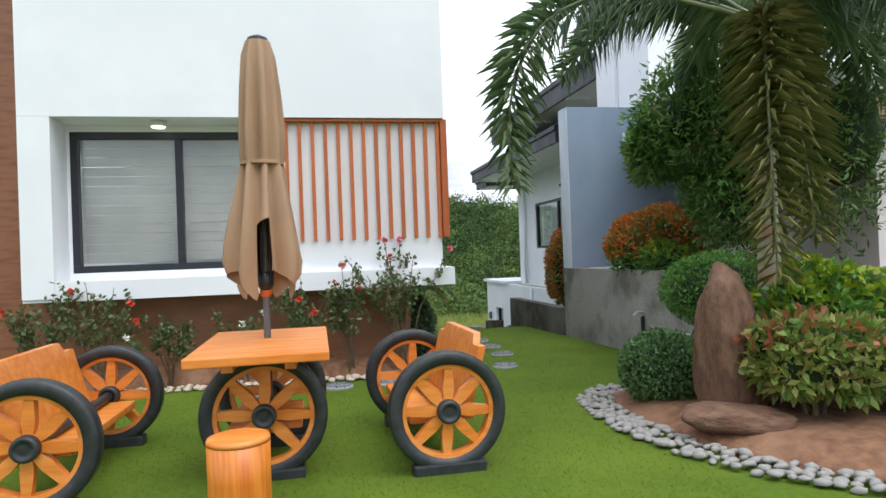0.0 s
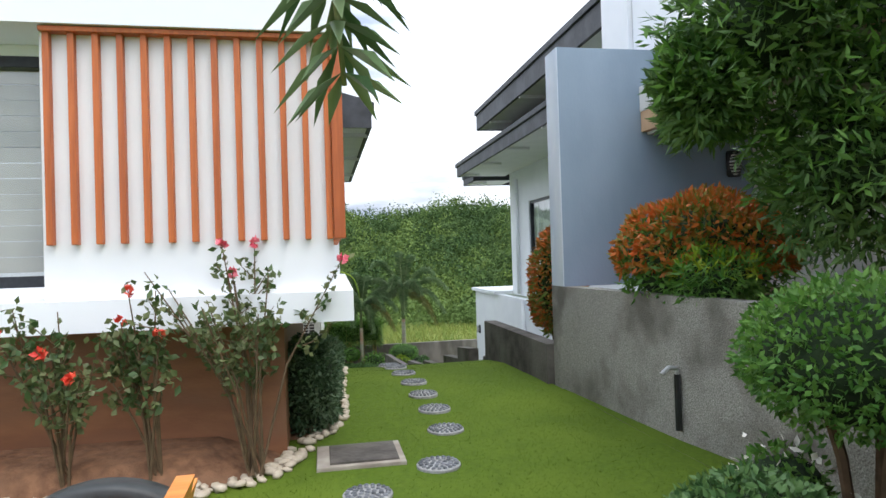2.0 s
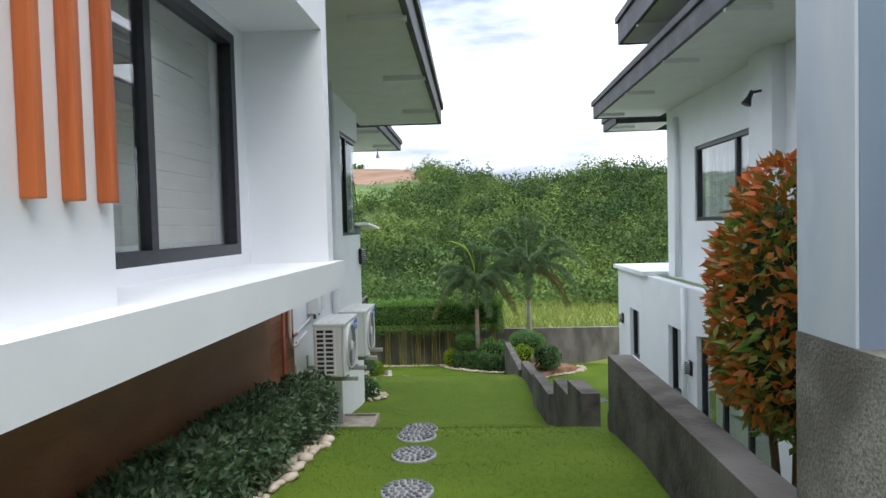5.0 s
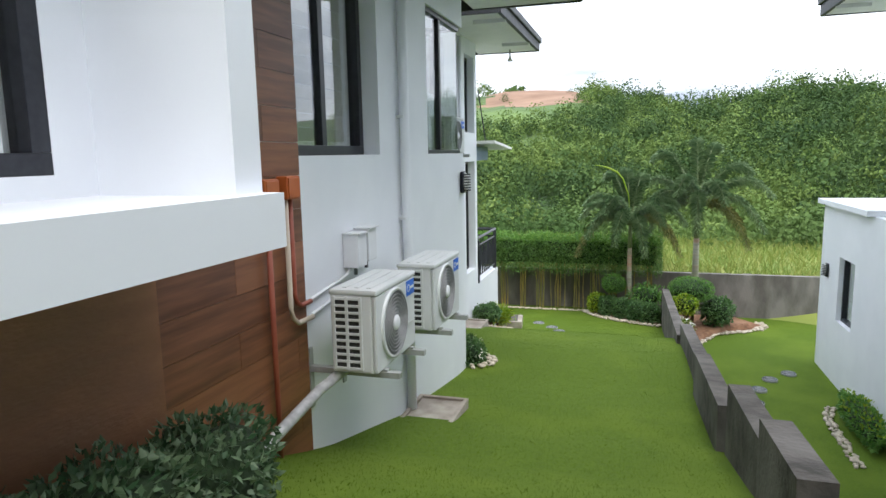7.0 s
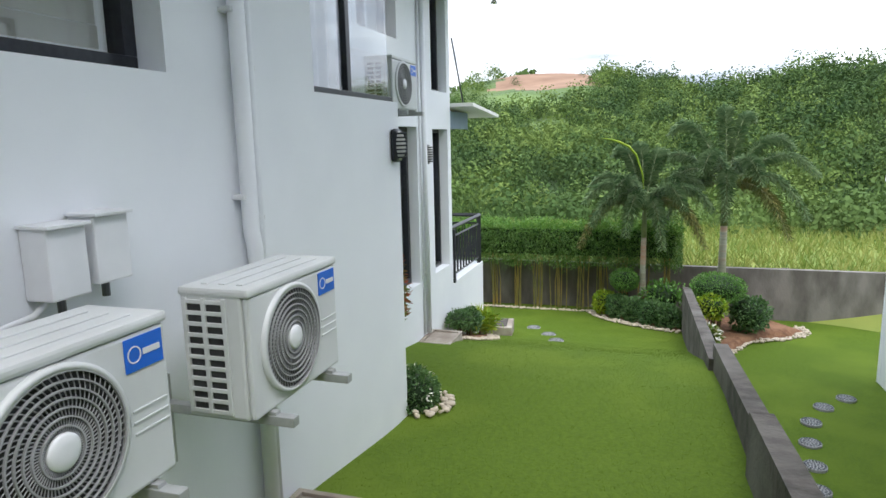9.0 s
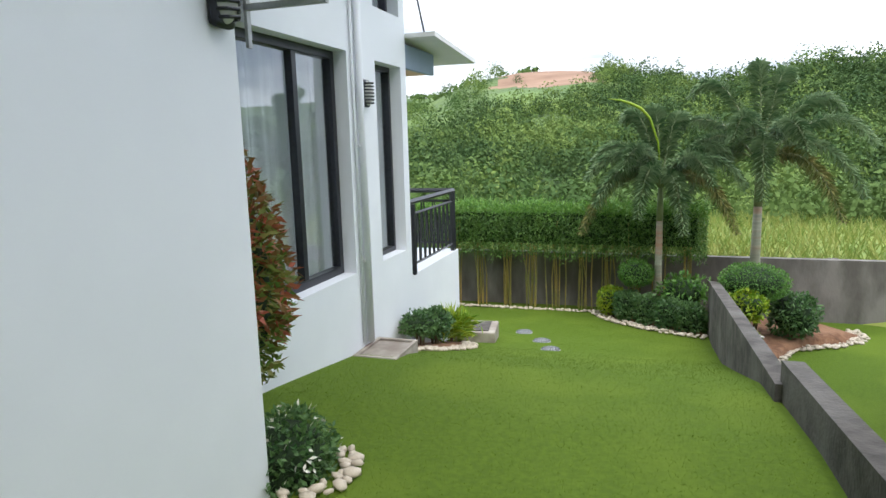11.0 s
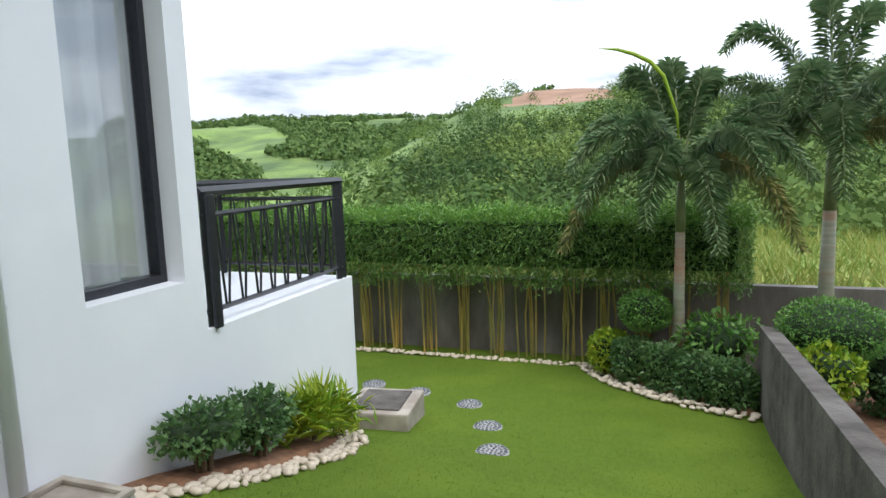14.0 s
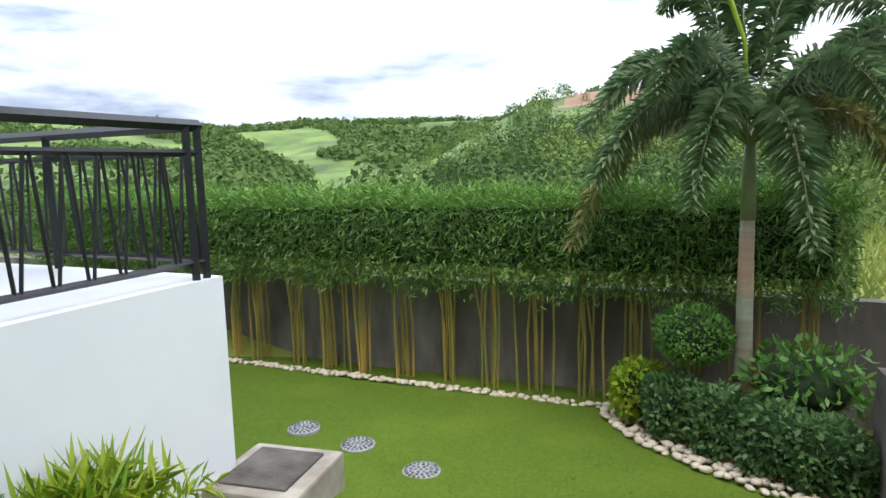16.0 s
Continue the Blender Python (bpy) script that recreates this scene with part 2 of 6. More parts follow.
M_acin = mat("fan_well_black", (0.02, 0.02, 0.022), (0.035, 0.035, 0.037), rough=0.6, scale=20, bump=0.0)
M_badge = mat("blue_badge", (0.01, 0.13, 0.62), (0.01, 0.12, 0.56), rough=0.35, scale=10, bump=0.0)
M_bracket = mat("galvanised_bracket", (0.45, 0.46, 0.46), (0.36, 0.37, 0.37), rough=0.45, metal=0.3, scale=12, bump=0.1)
M_plast = mat("white_plastic", (0.74, 0.75, 0.77), (0.68, 0.69, 0.71), rough=0.4, scale=5, bump=0.02)
M_box = mat("orange_junction_paint", (0.52, 0.13, 0.03), (0.45, 0.105, 0.025), rough=0.45, scale=8, bump=0.05)
M_redpipe = mat("red_pipe_paint", (0.36, 0.09, 0.05), (0.30, 0.07, 0.04), rough=0.5, scale=9, bump=0.05)
M_cream = mat("cream_pipe", (0.62, 0.52, 0.42), (0.55, 0.45, 0.36), rough=0.5, scale=9, bump=0.05)
M_wrap = mat("grey_foil_wrap", (0.52, 0.52, 0.52), (0.38, 0.38, 0.39), rough=0.6, scale=25, bump=0.6, bdist=0.01)
M_curtain = mat("white_sheer_curtain", (0.82, 0.83, 0.84), (0.76, 0.77, 0.78), rough=0.8, scale=5, bump=0.05)
M_blind = mat("cream_blind", (0.60, 0.57, 0.48), (0.54, 0.51, 0.43), rough=0.7, scale=5, bump=0.05)
M_room = mat("dim_room", (0.20, 0.20, 0.20), (0.16, 0.16, 0.16), rough=0.9)
M_lampglass = mat("frosted_lamp_glass", (0.62, 0.62, 0.58), (0.56, 0.56, 0.52), rough=0.3, bump=0)
M_lightw = bpy.data.materials.new("lit_downlight")
M_lightw.use_nodes = True
M_lightw.node_tree.nodes["Principled BSDF"].inputs["Emission Color"].default_value = (1, 0.95, 0.85, 1)
M_lightw.node_tree.nodes["Principled BSDF"].inputs["Emission Strength"].default_value = 1.6


def glass():
    m = bpy.data.materials.new("window_glass")
    m.use_nodes = True
    n, l = m.node_tree.nodes, m.node_tree.links
    n.remove(n["Principled BSDF"])
    tr, gl, ms, fr = n.new("ShaderNodeBsdfTransparent"), n.new("ShaderNodeBsdfGlossy"), n.new("ShaderNodeMixShader"), n.new("ShaderNodeLayerWeight")
    tr.inputs["Color"].default_value = (0.93, 0.95, 0.96, 1)
    gl.inputs["Roughness"].default_value = 0.02
    fr.inputs["Blend"].default_value = 0.35
    mr = n.new("ShaderNodeMapRange")
    mr.inputs["To Min"].default_value, mr.inputs["To Max"].default_value = 0.09, 0.36
    l.new(fr.outputs["Facing"], mr.inputs["Value"])
    l.new(mr.outputs["Result"], ms.inputs["Fac"])
    l.new(tr.outputs["BSDF"], ms.inputs[1])
    l.new(gl.outputs["BSDF"], ms.inputs[2])
    l.new(ms.outputs["Shader"], n["Material Output"].inputs["Surface"])
    return m


M_glass = glass()


# ---- mesh helpers ----
def pydata(verts, faces, name="mesh"):
    me = bpy.data.meshes.new(name)
    me.from_pydata([tuple(map(float, v)) for v in verts], [], faces)
    me.update()
    return me


def quick(verts, faces, name="mesh"):
    """A mesh from arrays of verts (n,3) and faces (m,k)."""
    me = bpy.data.meshes.new(name)
    verts, faces = np.asarray(verts, dtype=np.float32), np.asarray(faces, dtype=np.int32)
    k = faces.shape[1]
    me.vertices.add(len(verts))
    me.vertices.foreach_set("co", verts.ravel())
    me.loops.add(faces.size)
    me.loops.foreach_set("vertex_index", faces.ravel())
    me.polygons.add(len(faces))
    me.polygons.foreach_set("loop_start", np.arange(0, faces.size, k, dtype=np.int32))
    me.update(calc_edges=True)
    return me


def part(name, bm, material, parent=None, label="", smooth=False):
    """Links a bmesh (or a mesh) as one object, under a parent if one is given."""
    if isinstance(bm, bpy.types.Mesh):
        me = bm
    else:
        me = bpy.data.meshes.new(name)
        bmesh.ops.recalc_face_normals(bm, faces=bm.faces)
        bm.to_mesh(me)
        bm.free()
    if material is not None and not me.materials:
        me.materials.append(material)
    if smooth:
        me.polygons.foreach_set("use_smooth", [True] * len(me.polygons))
    ob = new(name, me)
    ob.parent = parent
    return tagged(ob, label)


def thing(name, label, category, group="", m=None):
    ob = new(name)
    ob.empty_display_size = 0.1
    if m is not None:
        ob.matrix_world = m
    return tagged(ob, label, category, group)


def box(x0, x1, y0, y1, z0, z1, bevel=0.0, bm=None):
    b = bm or bmesh.new()
    r = bmesh.ops.create_cube(b, size=1, matrix=Matrix.Translation(((x0 + x1) / 2, (y0 + y1) / 2, (z0 + z1) / 2)) @ Matrix.Diagonal((abs(x1 - x0), abs(y1 - y0), abs(z1 - z0), 1)))
    if bevel:
        es = {e for v in r["verts"] for e in v.link_edges}
        bmesh.ops.bevel(b, geom=list(es), offset=bevel, segments=2, profile=0.6, affect="EDGES")
    return b


def prism(poly, z0, z1, bm=None):
    b = bm or bmesh.new()
    lo, hi = [b.verts.new((x, y, z0)) for x, y in poly], [b.verts.new((x, y, z1)) for x, y in poly]
    b.faces.new(lo)
    b.faces.new(hi)
    for i in range(len(poly)):
        j = (i + 1) % len(poly)
        b.faces.new((lo[i], lo[j], hi[j], hi[i]))
    return b


def tube(pts, r, sides=8, bm=None, caps=True):
    """A round tube along points; r is one radius or one a point."""
    b = bm or bmesh.new()
    pts = [Vector(p) for p in pts]
    rs = list(r) if isinstance(r, (list, tuple)) else [r] * len(pts)
    rings = []
    for i, p in enumerate(pts):
        d = (pts[min(i + 1, len(pts) - 1)] - pts[max(i - 1, 0)]).normalized()
        u = d.cross(Vector((0, 0, 1)) if abs(d.z) < 0.9 else Vector((1, 0, 0))).normalized()
        w = d.cross(u)
        rings.append([b.verts.new(p + rs[i] * (math.cos(a) * u + math.sin(a) * w)) for a in (2 * math.pi * k / sides for k in range(sides))])
    for a, c in zip(rings, rings[1:]):
        for k in range(sides):
            b.faces.new((a[k], a[(k + 1) % sides], c[(k + 1) % sides], c[k]))
    if caps:
        b.faces.new(rings[0])
        b.faces.new(rings[-1])
    return b


def lathe(profile, sides=24, m=None, bm=None):
    """Turns (radius, height) pairs round z."""
    b = bm or bmesh.new()
    m = m or Matrix()
    rings = [[b.verts.new(m @ Vector((r * math.cos(a), r * math.sin(a), z))) for a in (2 * math.pi * k / sides for k in range(sides))] for r, z in profile]
    for a, c in zip(rings, rings[1:]):
        for k in range(sides):
            b.faces.new((a[k], a[(k + 1) % sides], c[(k + 1) % sides], c[k]))
    if profile[0] != profile[-1]:
        b.faces.new(rings[0])
        b.faces.new(rings[-1])
    return b


def wall(name, p, q, z0, z1, thick, openings, material, label="", kind="structure", parent=None):
    """A wall from p to q, its outer face on the right of that way, with openings (s0, s1, z0, z1)."""
    p, q = Vector((*p, 0)), Vector((*q, 0))
    length, d = (q - p).length, (q - p).normalized()
    inn = Vector((-d.y, d.x, 0))
    ss = sorted({0, length, *[v for o in openings for v in o[:2]]})
    zs = sorted({z0, z1, *[v for o in openings for v in o[2:]]})
    b = bmesh.new()
    solid = lambda i, j: 0 <= i < len(ss) - 1 and 0 <= j < len(zs) - 1 and not any(o[0] - 1e-6 <= ss[i] and ss[i + 1] <= o[1] + 1e-6 and o[2] - 1e-6 <= zs[j] and zs[j + 1] <= o[3] + 1e-6 for o in openings)
    at = lambda s, z, k: b.verts.new(p + d * s + inn * (thick * k) + Vector((0, 0, z)))
    for i in range(len(ss) - 1):
        for j in range(len(zs) - 1):
            if not solid(i, j):
                continue
            a, c, e, f = ss[i], ss[i + 1], zs[j], zs[j + 1]
            b.faces.new((at(a, e, 0), at(c, e, 0), at(c, f, 0), at(a, f, 0)))
            b.faces.new((at(a, e, 1), at(c, e, 1), at(c, f, 1), at(a, f, 1)))
            if not solid(i - 1, j): b.faces.new((at(a, e, 0), at(a, f, 0), at(a, f, 1), at(a, e, 1)))
            if not solid(i + 1, j): b.faces.new((at(c, e, 0), at(c, f, 0), at(c, f, 1), at(c, e, 1)))
            if not solid(i, j - 1): b.faces.new((at(a, e, 0), at(c, e, 0), at(c, e, 1), at(a, e, 1)))
            if not solid(i, j + 1): b.faces.new((at(a, f, 0), at(c, f, 0), at(c, f, 1), at(a, f, 1)))
    bmesh.ops.remove_doubles(b, verts=b.verts, dist=1e-5)
    ob = part(name, b, material, parent, label)
    return tagged(ob, kind=kind) if kind else ob


def bar(p, d, s0, s1, z0, z1, k0, k1, bevel=0.004):
    """A bar in a wall's own frame: s along it, k inwards from its outer face."""
    inn = Vector((-d.y, d.x, 0))
    m = Matrix((( d.x, inn.x, 0, p.x), (d.y, inn.y, 0, p.y), (0, 0, 1, 0), (0, 0, 0, 1)))
    b = box(s0, s1, k0, k1, z0, z1, bevel)
    bmesh.ops.transform(b, matrix=m, verts=b.verts)
    return b


def window(name, p, q, s0, s1, z0, z1, inset, splits, label, behind="curtain", fw=0.07):
    """Aluminium window in an opening: outer frame bars, mullions at splits, panes, and a curtain or blind behind."""
    p, d = Vector((*p, 0)), (Vector((*q, 0)) - Vector((*p, 0))).normalized()
    w = thing(name, label, "window")
    tagged(w, kind="structure")
    for a, c, e, f in ((s0, s1, z0, z0 + fw), (s0, s1, z1 - fw, z1), (s0, s0 + fw, z0 + fw, z1 - fw), (s1 - fw, s1, z0 + fw, z1 - fw)):
        part("window_frame", bar(p, d, a, c, e, f, inset, inset + 0.09), M_dark, w)
    xs = [s0 + fw, *splits, s1 - fw]
    for s in splits:
        part("mullion", bar(p, d, s - 0.035, s + 0.035, z0 + fw, z1 - fw, inset + 0.01, inset + 0.08), M_dark, w)
    for i, (a, c) in enumerate(zip(xs, xs[1:])):
        pane = part("pane", bar(p, d, a, c, z0 + fw - 0.01, z1 - fw + 0.01, inset + 0.04 + 0.012 * (i % 2), inset + 0.046 + 0.012 * (i % 2), 0), M_glass, w)
        pane.visible_shadow = False
    inn = Vector((-d.y, d.x, 0))
    if behind == "curtain":
        n = int((s1 - s0) * 45)
        ss = [s0 + 0.02 + (s1 - s0 - 0.04) * i / n for i in range(n + 1)]
        vs = []
        for z in (z0 + 0.03, z1 - 0.03):
            for s in ss:
                k = inset + 0.22 + 0.05 * math.sin(s * 27 + 2.2 * math.sin(s * 7)) + 0.014 * math.sin(s * 71)
                vs.append(p + d * s + inn * k + Vector((0, 0, z)))
        me = pydata(vs, [(i, i + 1, n + 2 + i, n + 1 + i) for i in range(n)], "curtain")
        cu = part("curtain", me, M_curtain, None, "", True)
        tagged(cu, "white pleated sheer curtain hanging behind the window", "curtain")
    else:
        bl = thing("window_blind", "cream combi roller blind of horizontal bands behind the window", "blind")
        z, i = z1 - 0.04, 0
        while z > z0 + 0.1:
            part("slat", bar(p, d, s0 + 0.05, s1 - 0.05, z - 0.096, z, inset + 0.15 + 0.006 * (i % 2), inset + 0.158 + 0.006 * (i % 2), 0.003), M_blind, bl)
            z -= 0.1
            i += 1
    return w


# ---- foliage helpers ----
rng = np.random.default_rng(7)


def leaves(points, normals, length, width, tilt=0.9, fold=0.18, droop=0.0):
    """Pointed leaves of two folded halves at the points, turned about the normals."""
    n = len(points)
    nr = normals + rng.normal(0, tilt, (n, 3))
    nr[:, 2] -= droop
    nr /= np.linalg.norm(nr, axis=1, keepdims=True) + 1e-9
    side = np.cross(nr, rng.normal(0, 1, (n, 3)))
    side /= np.linalg.norm(side, axis=1, keepdims=True) + 1e-9
    up = np.cross(side, nr)
    ln = (length * rng.uniform(0.65, 1.25, n))[:, None]
    wd = (width * rng.uniform(0.75, 1.2, n))[:, None]
    base, tip = points - nr * ln * 0.2, points + nr * ln * 0.8
    mid = points + nr * ln * 0.25
    a, c = mid + side * wd / 2 + up * wd * fold, mid - side * wd / 2 + up * wd * fold
    v = np.stack([base, a, tip, c], 1).reshape(-1, 3)
    f = np.arange(4 * n).reshape(n, 4)
    return v, np.concatenate([f[:, [0, 1, 2]], f[:, [0, 2, 3]]])


def blob(n, centre, radii, shell=0.25, low=-1.0, lump=0.1, box_like=0.0):
    """Points and normals near the surface of a lumpy ellipsoid (or a rounded box)."""
    u = rng.normal(0, 1, (n * 2, 3))
    u /= np.linalg.norm(u, axis=1, keepdims=True)
    u = u[u[:, 2] > low][:n]
    s = u.copy()
    if box_like:
        s = u / (np.max(np.abs(u), axis=1, keepdims=True)) * box_like + u * (1 - box_like)
    ph = rng.uniform(0, 6, 6)
    k = 1 + lump * (np.sin(u[:, 0] * 5 + ph[0]) * np.sin(u[:, 1] * 5 + ph[1]) + 0.6 * np.sin(u[:, 2] * 8 + ph[2] + u[:, 0] * 4) + 0.5 * np.sin(u[:, 1] * 11 + ph[3]))
    k = k * (1 - shell * rng.random(len(u)) ** 1.6)
    return np.asarray(centre) + s * np.asarray(radii) * k[:, None], u / np.asarray(radii) * np.mean(radii)


def core(centre, radii, box_like=0.0, k=0.86):
    b = bmesh.new()
    bmesh.ops.create_icosphere(b, subdivisions=3, radius=1)
    for v in b.verts:
        u = v.co.normalized()
        s = u
        if box_like:
            s = u / max(abs(u.x), abs(u.y), abs(u.z)) * box_like + u * (1 - box_like)
        h = k * (1 + 0.10 * noise.noise(u * 2.5 + Vector(centre)))
        v.co = Vector(centre) + Vector((s.x * radii[0], s.y * radii[1], s.z * radii[2])) * h
    return b


def bush(name, label, centre, radii, material, n=2500, leaf=(0.05, 0.025), low=-0.9, lump=0.08, box_like=0.0, stems=0, ground=None, tips=None, category="bush", shell=0.22, group=""):
    """A clipped or loose bush: stems, a filler mass coloured as inner shade and a shell of single leaves."""
    t = thing(name, label, category, group)
    part("shade_core", core(centre, radii, box_like, 0.80), M_core, t, "", True)
    pts, nr = blob(n, centre, radii, shell, low, lump, box_like)
    part("crown", quick(*leaves(pts, nr, *leaf), "crown"), material, t)
    if tips:
        pts, nr = blob(tips[1], np.asarray(centre) + (0, 0, radii[2] * 0.06), np.asarray(radii) * 1.03, 0.08, tips[2], lump, box_like)
        part("young_leaves", quick(*leaves(pts, nr, *leaf), "young_leaves"), tips[0], t)
    if ground is not None:
        for i in range(max(stems, 1)):
            a = 6.28 * i / max(stems, 1) + 0.4
            r = min(radii[:2]) * (0.10 if stems > 1 else 0)
            x, y = centre[0] + r * math.cos(a), centre[1] + r * math.sin(a)
            part("stem", tube([(x, y, ground - 0.03), (x + r * math.cos(a), y + r * math.sin(a), (ground + centre[2]) / 2), (x + 3 * r * math.cos(a), y + 3 * r * math.sin(a), centre[2])], 0.012 + 0.02 * min(radii[:2]), 6), M_stem, t)
    return t


def stone_mesh(seed, sub=2, flat=0.6, rough=0.22):
    b = bmesh.new()
    bmesh.ops.create_icosphere(b, subdivisions=sub, radius=1)
    off = Vector((seed * 7.3, seed * 3.1, seed * 1.7))
    for v in b.verts:
        u = v.co.normalized()
        v.co = u * (1 + rough * noise.noise(u * 1.6 + off))
        v.co.z *= flat
    me = bpy.data.meshes.new("stone")
    b.to_mesh(me)
    b.free()
    me.polygons.foreach_set("use_smooth", [True] * len(me.polygons))
    return me


STONES = [stone_mesh(i, 1) for i in range(7)]


def shared_stones(material):
    out = []
    for s in STONES:
        me = s.copy()
        me.materials.append(material)
        out.append(me)
    return out


# ---- ground ----
GY = [-30, 9.0, 10.2, 11.0, 11.8, 13.0, 14.5, 16.4, 18.1, 19.8, 21.3, 22.7, 24.0, 26.6, 40]
GZ = [0.02, -0.02, -0.06, -0.15, -0.36, -0.79, -1.19, -1.45, -1.56, -1.80, -2.25, -2.64, -2.84, -3.0, -3.0]
WING_X = -0.23


def gz(x, y):
    """Height of the lawn."""
    return float(np.interp(y, GY, GZ))


def sheet(xs, ys, f, name):
    xs, ys = np.asarray(xs), np.asarray(ys)
    v = [(x, y, f(x, y)) for y in ys for x in xs]
    n = len(xs)
    fs = [(j * n + i, j * n + i + 1, (j + 1) * n + i + 1, (j + 1) * n + i) for j in range(len(ys) - 1) for i in range(n - 1)]
    return pydata(v, fs, name)


def lawn_z(x, y):
    return gz(x, y) + 0.025 * noise.noise(Vector((x * 0.5, y * 0.5, 0)))


part("ground_lawn", sheet(np.r_[np.linspace(-30, -6, 9), np.linspace(-5, 3.42, 35)], np.r_[np.linspace(-30, -2, 8), np.linspace(-1, 26.6, 140)], lawn_z, "lawn"), M_grass, None, "clipped bright green lawn falling in humps down the side yard", True)["kind"] = "structure"
part("ground_front_lawn", sheet(np.linspace(3.42, 30, 20), np.linspace(-30, 8.4, 24), lawn_z, "lawn"), M_grass, None, "bright green lawn of the front garden", True)["kind"] = "structure"
part("ground_lower_lawn", sheet(np.linspace(3.42, 30, 24), np.linspace(8.4, 26.6, 20), lambda x, y: -3.04 + 0.02 * noise.noise(Vector((x, y, 3))), "lawn"), M_grass, None, "flat bright green lawn of the lower terrace", True)["kind"] = "structure"

EN_A = [-180, -60, -25, -16, -12.5, -7.4, -4.5, 1, 5, 11.6, 14, 17.5, 21.5, 25, 30, 40, 60, 180]
EN_E = [1.0, 2.0, 4.0, 4.0, 4.1, 3.2, 2.8, 4.0, 5.5, 5.7, 5.2, 3.9, 2.1, 0.2, -2.2, -4, -4, -4]
EF_A = [-180, -20, 0, 17, 24, 31, 39, 46, 60, 90, 180]
EF_E = [2.0, 2.5, 3.0, 4.0, 3.5, 3.9, 3.6, 3.7, 4.0, 3.0, 2.0]
CX, CY = 2.0, 14.0


def terrain(az, r):
    """Height of the hills at a bearing (degrees left of y) and a distance."""
    rc = float(np.interp(az, [-30, -5, 3, 12, 20, 30], [150, 160, 230, 260, 230, 180]))
    en, ef = math.tan(radians(float(np.interp(az, EN_A, EN_E)))) * rc, math.tan(radians(float(np.interp(az, EF_A, EF_E)))) * 620
    x, y = CX - r * math.sin(radians(az)), CY + r * math.cos(radians(az))
    base = (-2.25 if y > 27.1 else -3.3) if 12.5 < r < 20 else (-3.3 if r <= 12.5 or y < 27.1 else -2.25 - 10 * min(1, (r - 20) / 30) ** 1.2)
    t = min(max((r - 48) / (rc - 48), 0), 1)
    near = -12.3 + (en + 12.3) * t ** 0.95 if r < rc else en - (r - rc) * 0.35
    t2 = min(max((r - 200) / 420, 0), 1)
    far = -25 + (ef + 25) * t2 ** 0.8 if r < 620 else ef - (r - 620) * 0.1
    z = base if r < 48 else max(near, far, -26)
    if r > 48:
        k = min(1, (r - 48) / 60)
        z += 9 * min(1, max(0, (r - 280) / 120)) * noise.noise(Vector((x / 110, y / 110, 9)))
        z += k * (2.2 * noise.noise(Vector((x / 38, y / 38, 0))) + 0.006 * r * noise.noise(Vector((x / 90, y / 90, 4))))
    return x, y, z, r > rc + 5


def wooded(a, r, x, y):
    """Share of tree cover at a place on the near hill."""
    rc = float(np.interp(a, [-30, -5, 3, 12, 20, 30], [150, 160, 230, 260, 230, 180]))
    nz = noise.noise(Vector((x / 25, y / 25, 7)))
    if r > rc + 5 or r < 50:
        return 0.0
    if r > 150 and -2 < a < 5:
        return 1 - (a + 2) / 8
    if 4.0 < a + nz * 2 < 13.5 and r + nz * 20 > 138:
        return 0.008
    if a > 13 and r > rc * 0.53 + 15 * nz:
        return 0.06
    if noise.noise(Vector((x / 30, y / 30, 11))) > 0.34 and r > 75:
        return 0.10
    return 1.0


azs = np.linspace(-100, 100, 240)
rs_ = np.r_[np.linspace(12.6, 48, 20), np.linspace(50, 300, 90), np.linspace(310, 700, 50), 900, 2000]
hv, hf, hm = [], [], []
for r in rs_:
    for a in azs:
        x, y, z, _ = terrain(a, r)
        hv.append((x, y, z))
na = len(azs)
for j in range(len(rs_) - 1):
    for i in range(na - 1):
        hf.append((j * na + i, (j + 1) * na + i, (j + 1) * na + i + 1, j * na + i + 1))
        a, r = azs[i], rs_[j]
        x, y, z, _ = terrain(a, r)
        nz = noise.noise(Vector((x / 25, y / 25, 7)))
        # 3 puts the shade-coloured ground wherever woods stand
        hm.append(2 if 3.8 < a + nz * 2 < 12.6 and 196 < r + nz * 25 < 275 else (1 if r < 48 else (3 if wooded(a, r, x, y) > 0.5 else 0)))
hme = pydata(hv, hf, "hills")
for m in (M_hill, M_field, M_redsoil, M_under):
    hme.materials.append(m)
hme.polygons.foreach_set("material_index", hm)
hills = part("ground_hills", hme, None, None, "grassy and wooded hills with a bare orange summit", True)
hills["kind"] = "structure"

# closed ground under and behind everything
part("ground", sheet(np.linspace(-900, 900, 10), np.linspace(-900, 900, 10), lambda x, y: -27.0, "ground"), M_hill, None, "distant ground below the hills")["kind"] = "structure"

# ---- own house: front bay ----
BX, BY, BE = 1.36, 6.65, 11.15            # right side, front and far end of the bay
# upper storey of the bay above the band of slats and windows
part("wall_bay_upper", prism([(-2.72, BY), (BX, BY), (1.47, BE), (-2.72, BE)], 2.63, 5.6), M_white, None, "white painted upper wall of the bay")["kind"] = "structure"
part("ledge", prism([(-2.72, BY + 0.02), (1.43, BY + 0.02), (1.54, BE + 0.02), (0.55, BE + 0.02), (0.55, 7.5), (-2.72, 7.5)], 0.87, 1.055), M_white, None, "white projecting ledge of the bay")["kind"] = "structure"
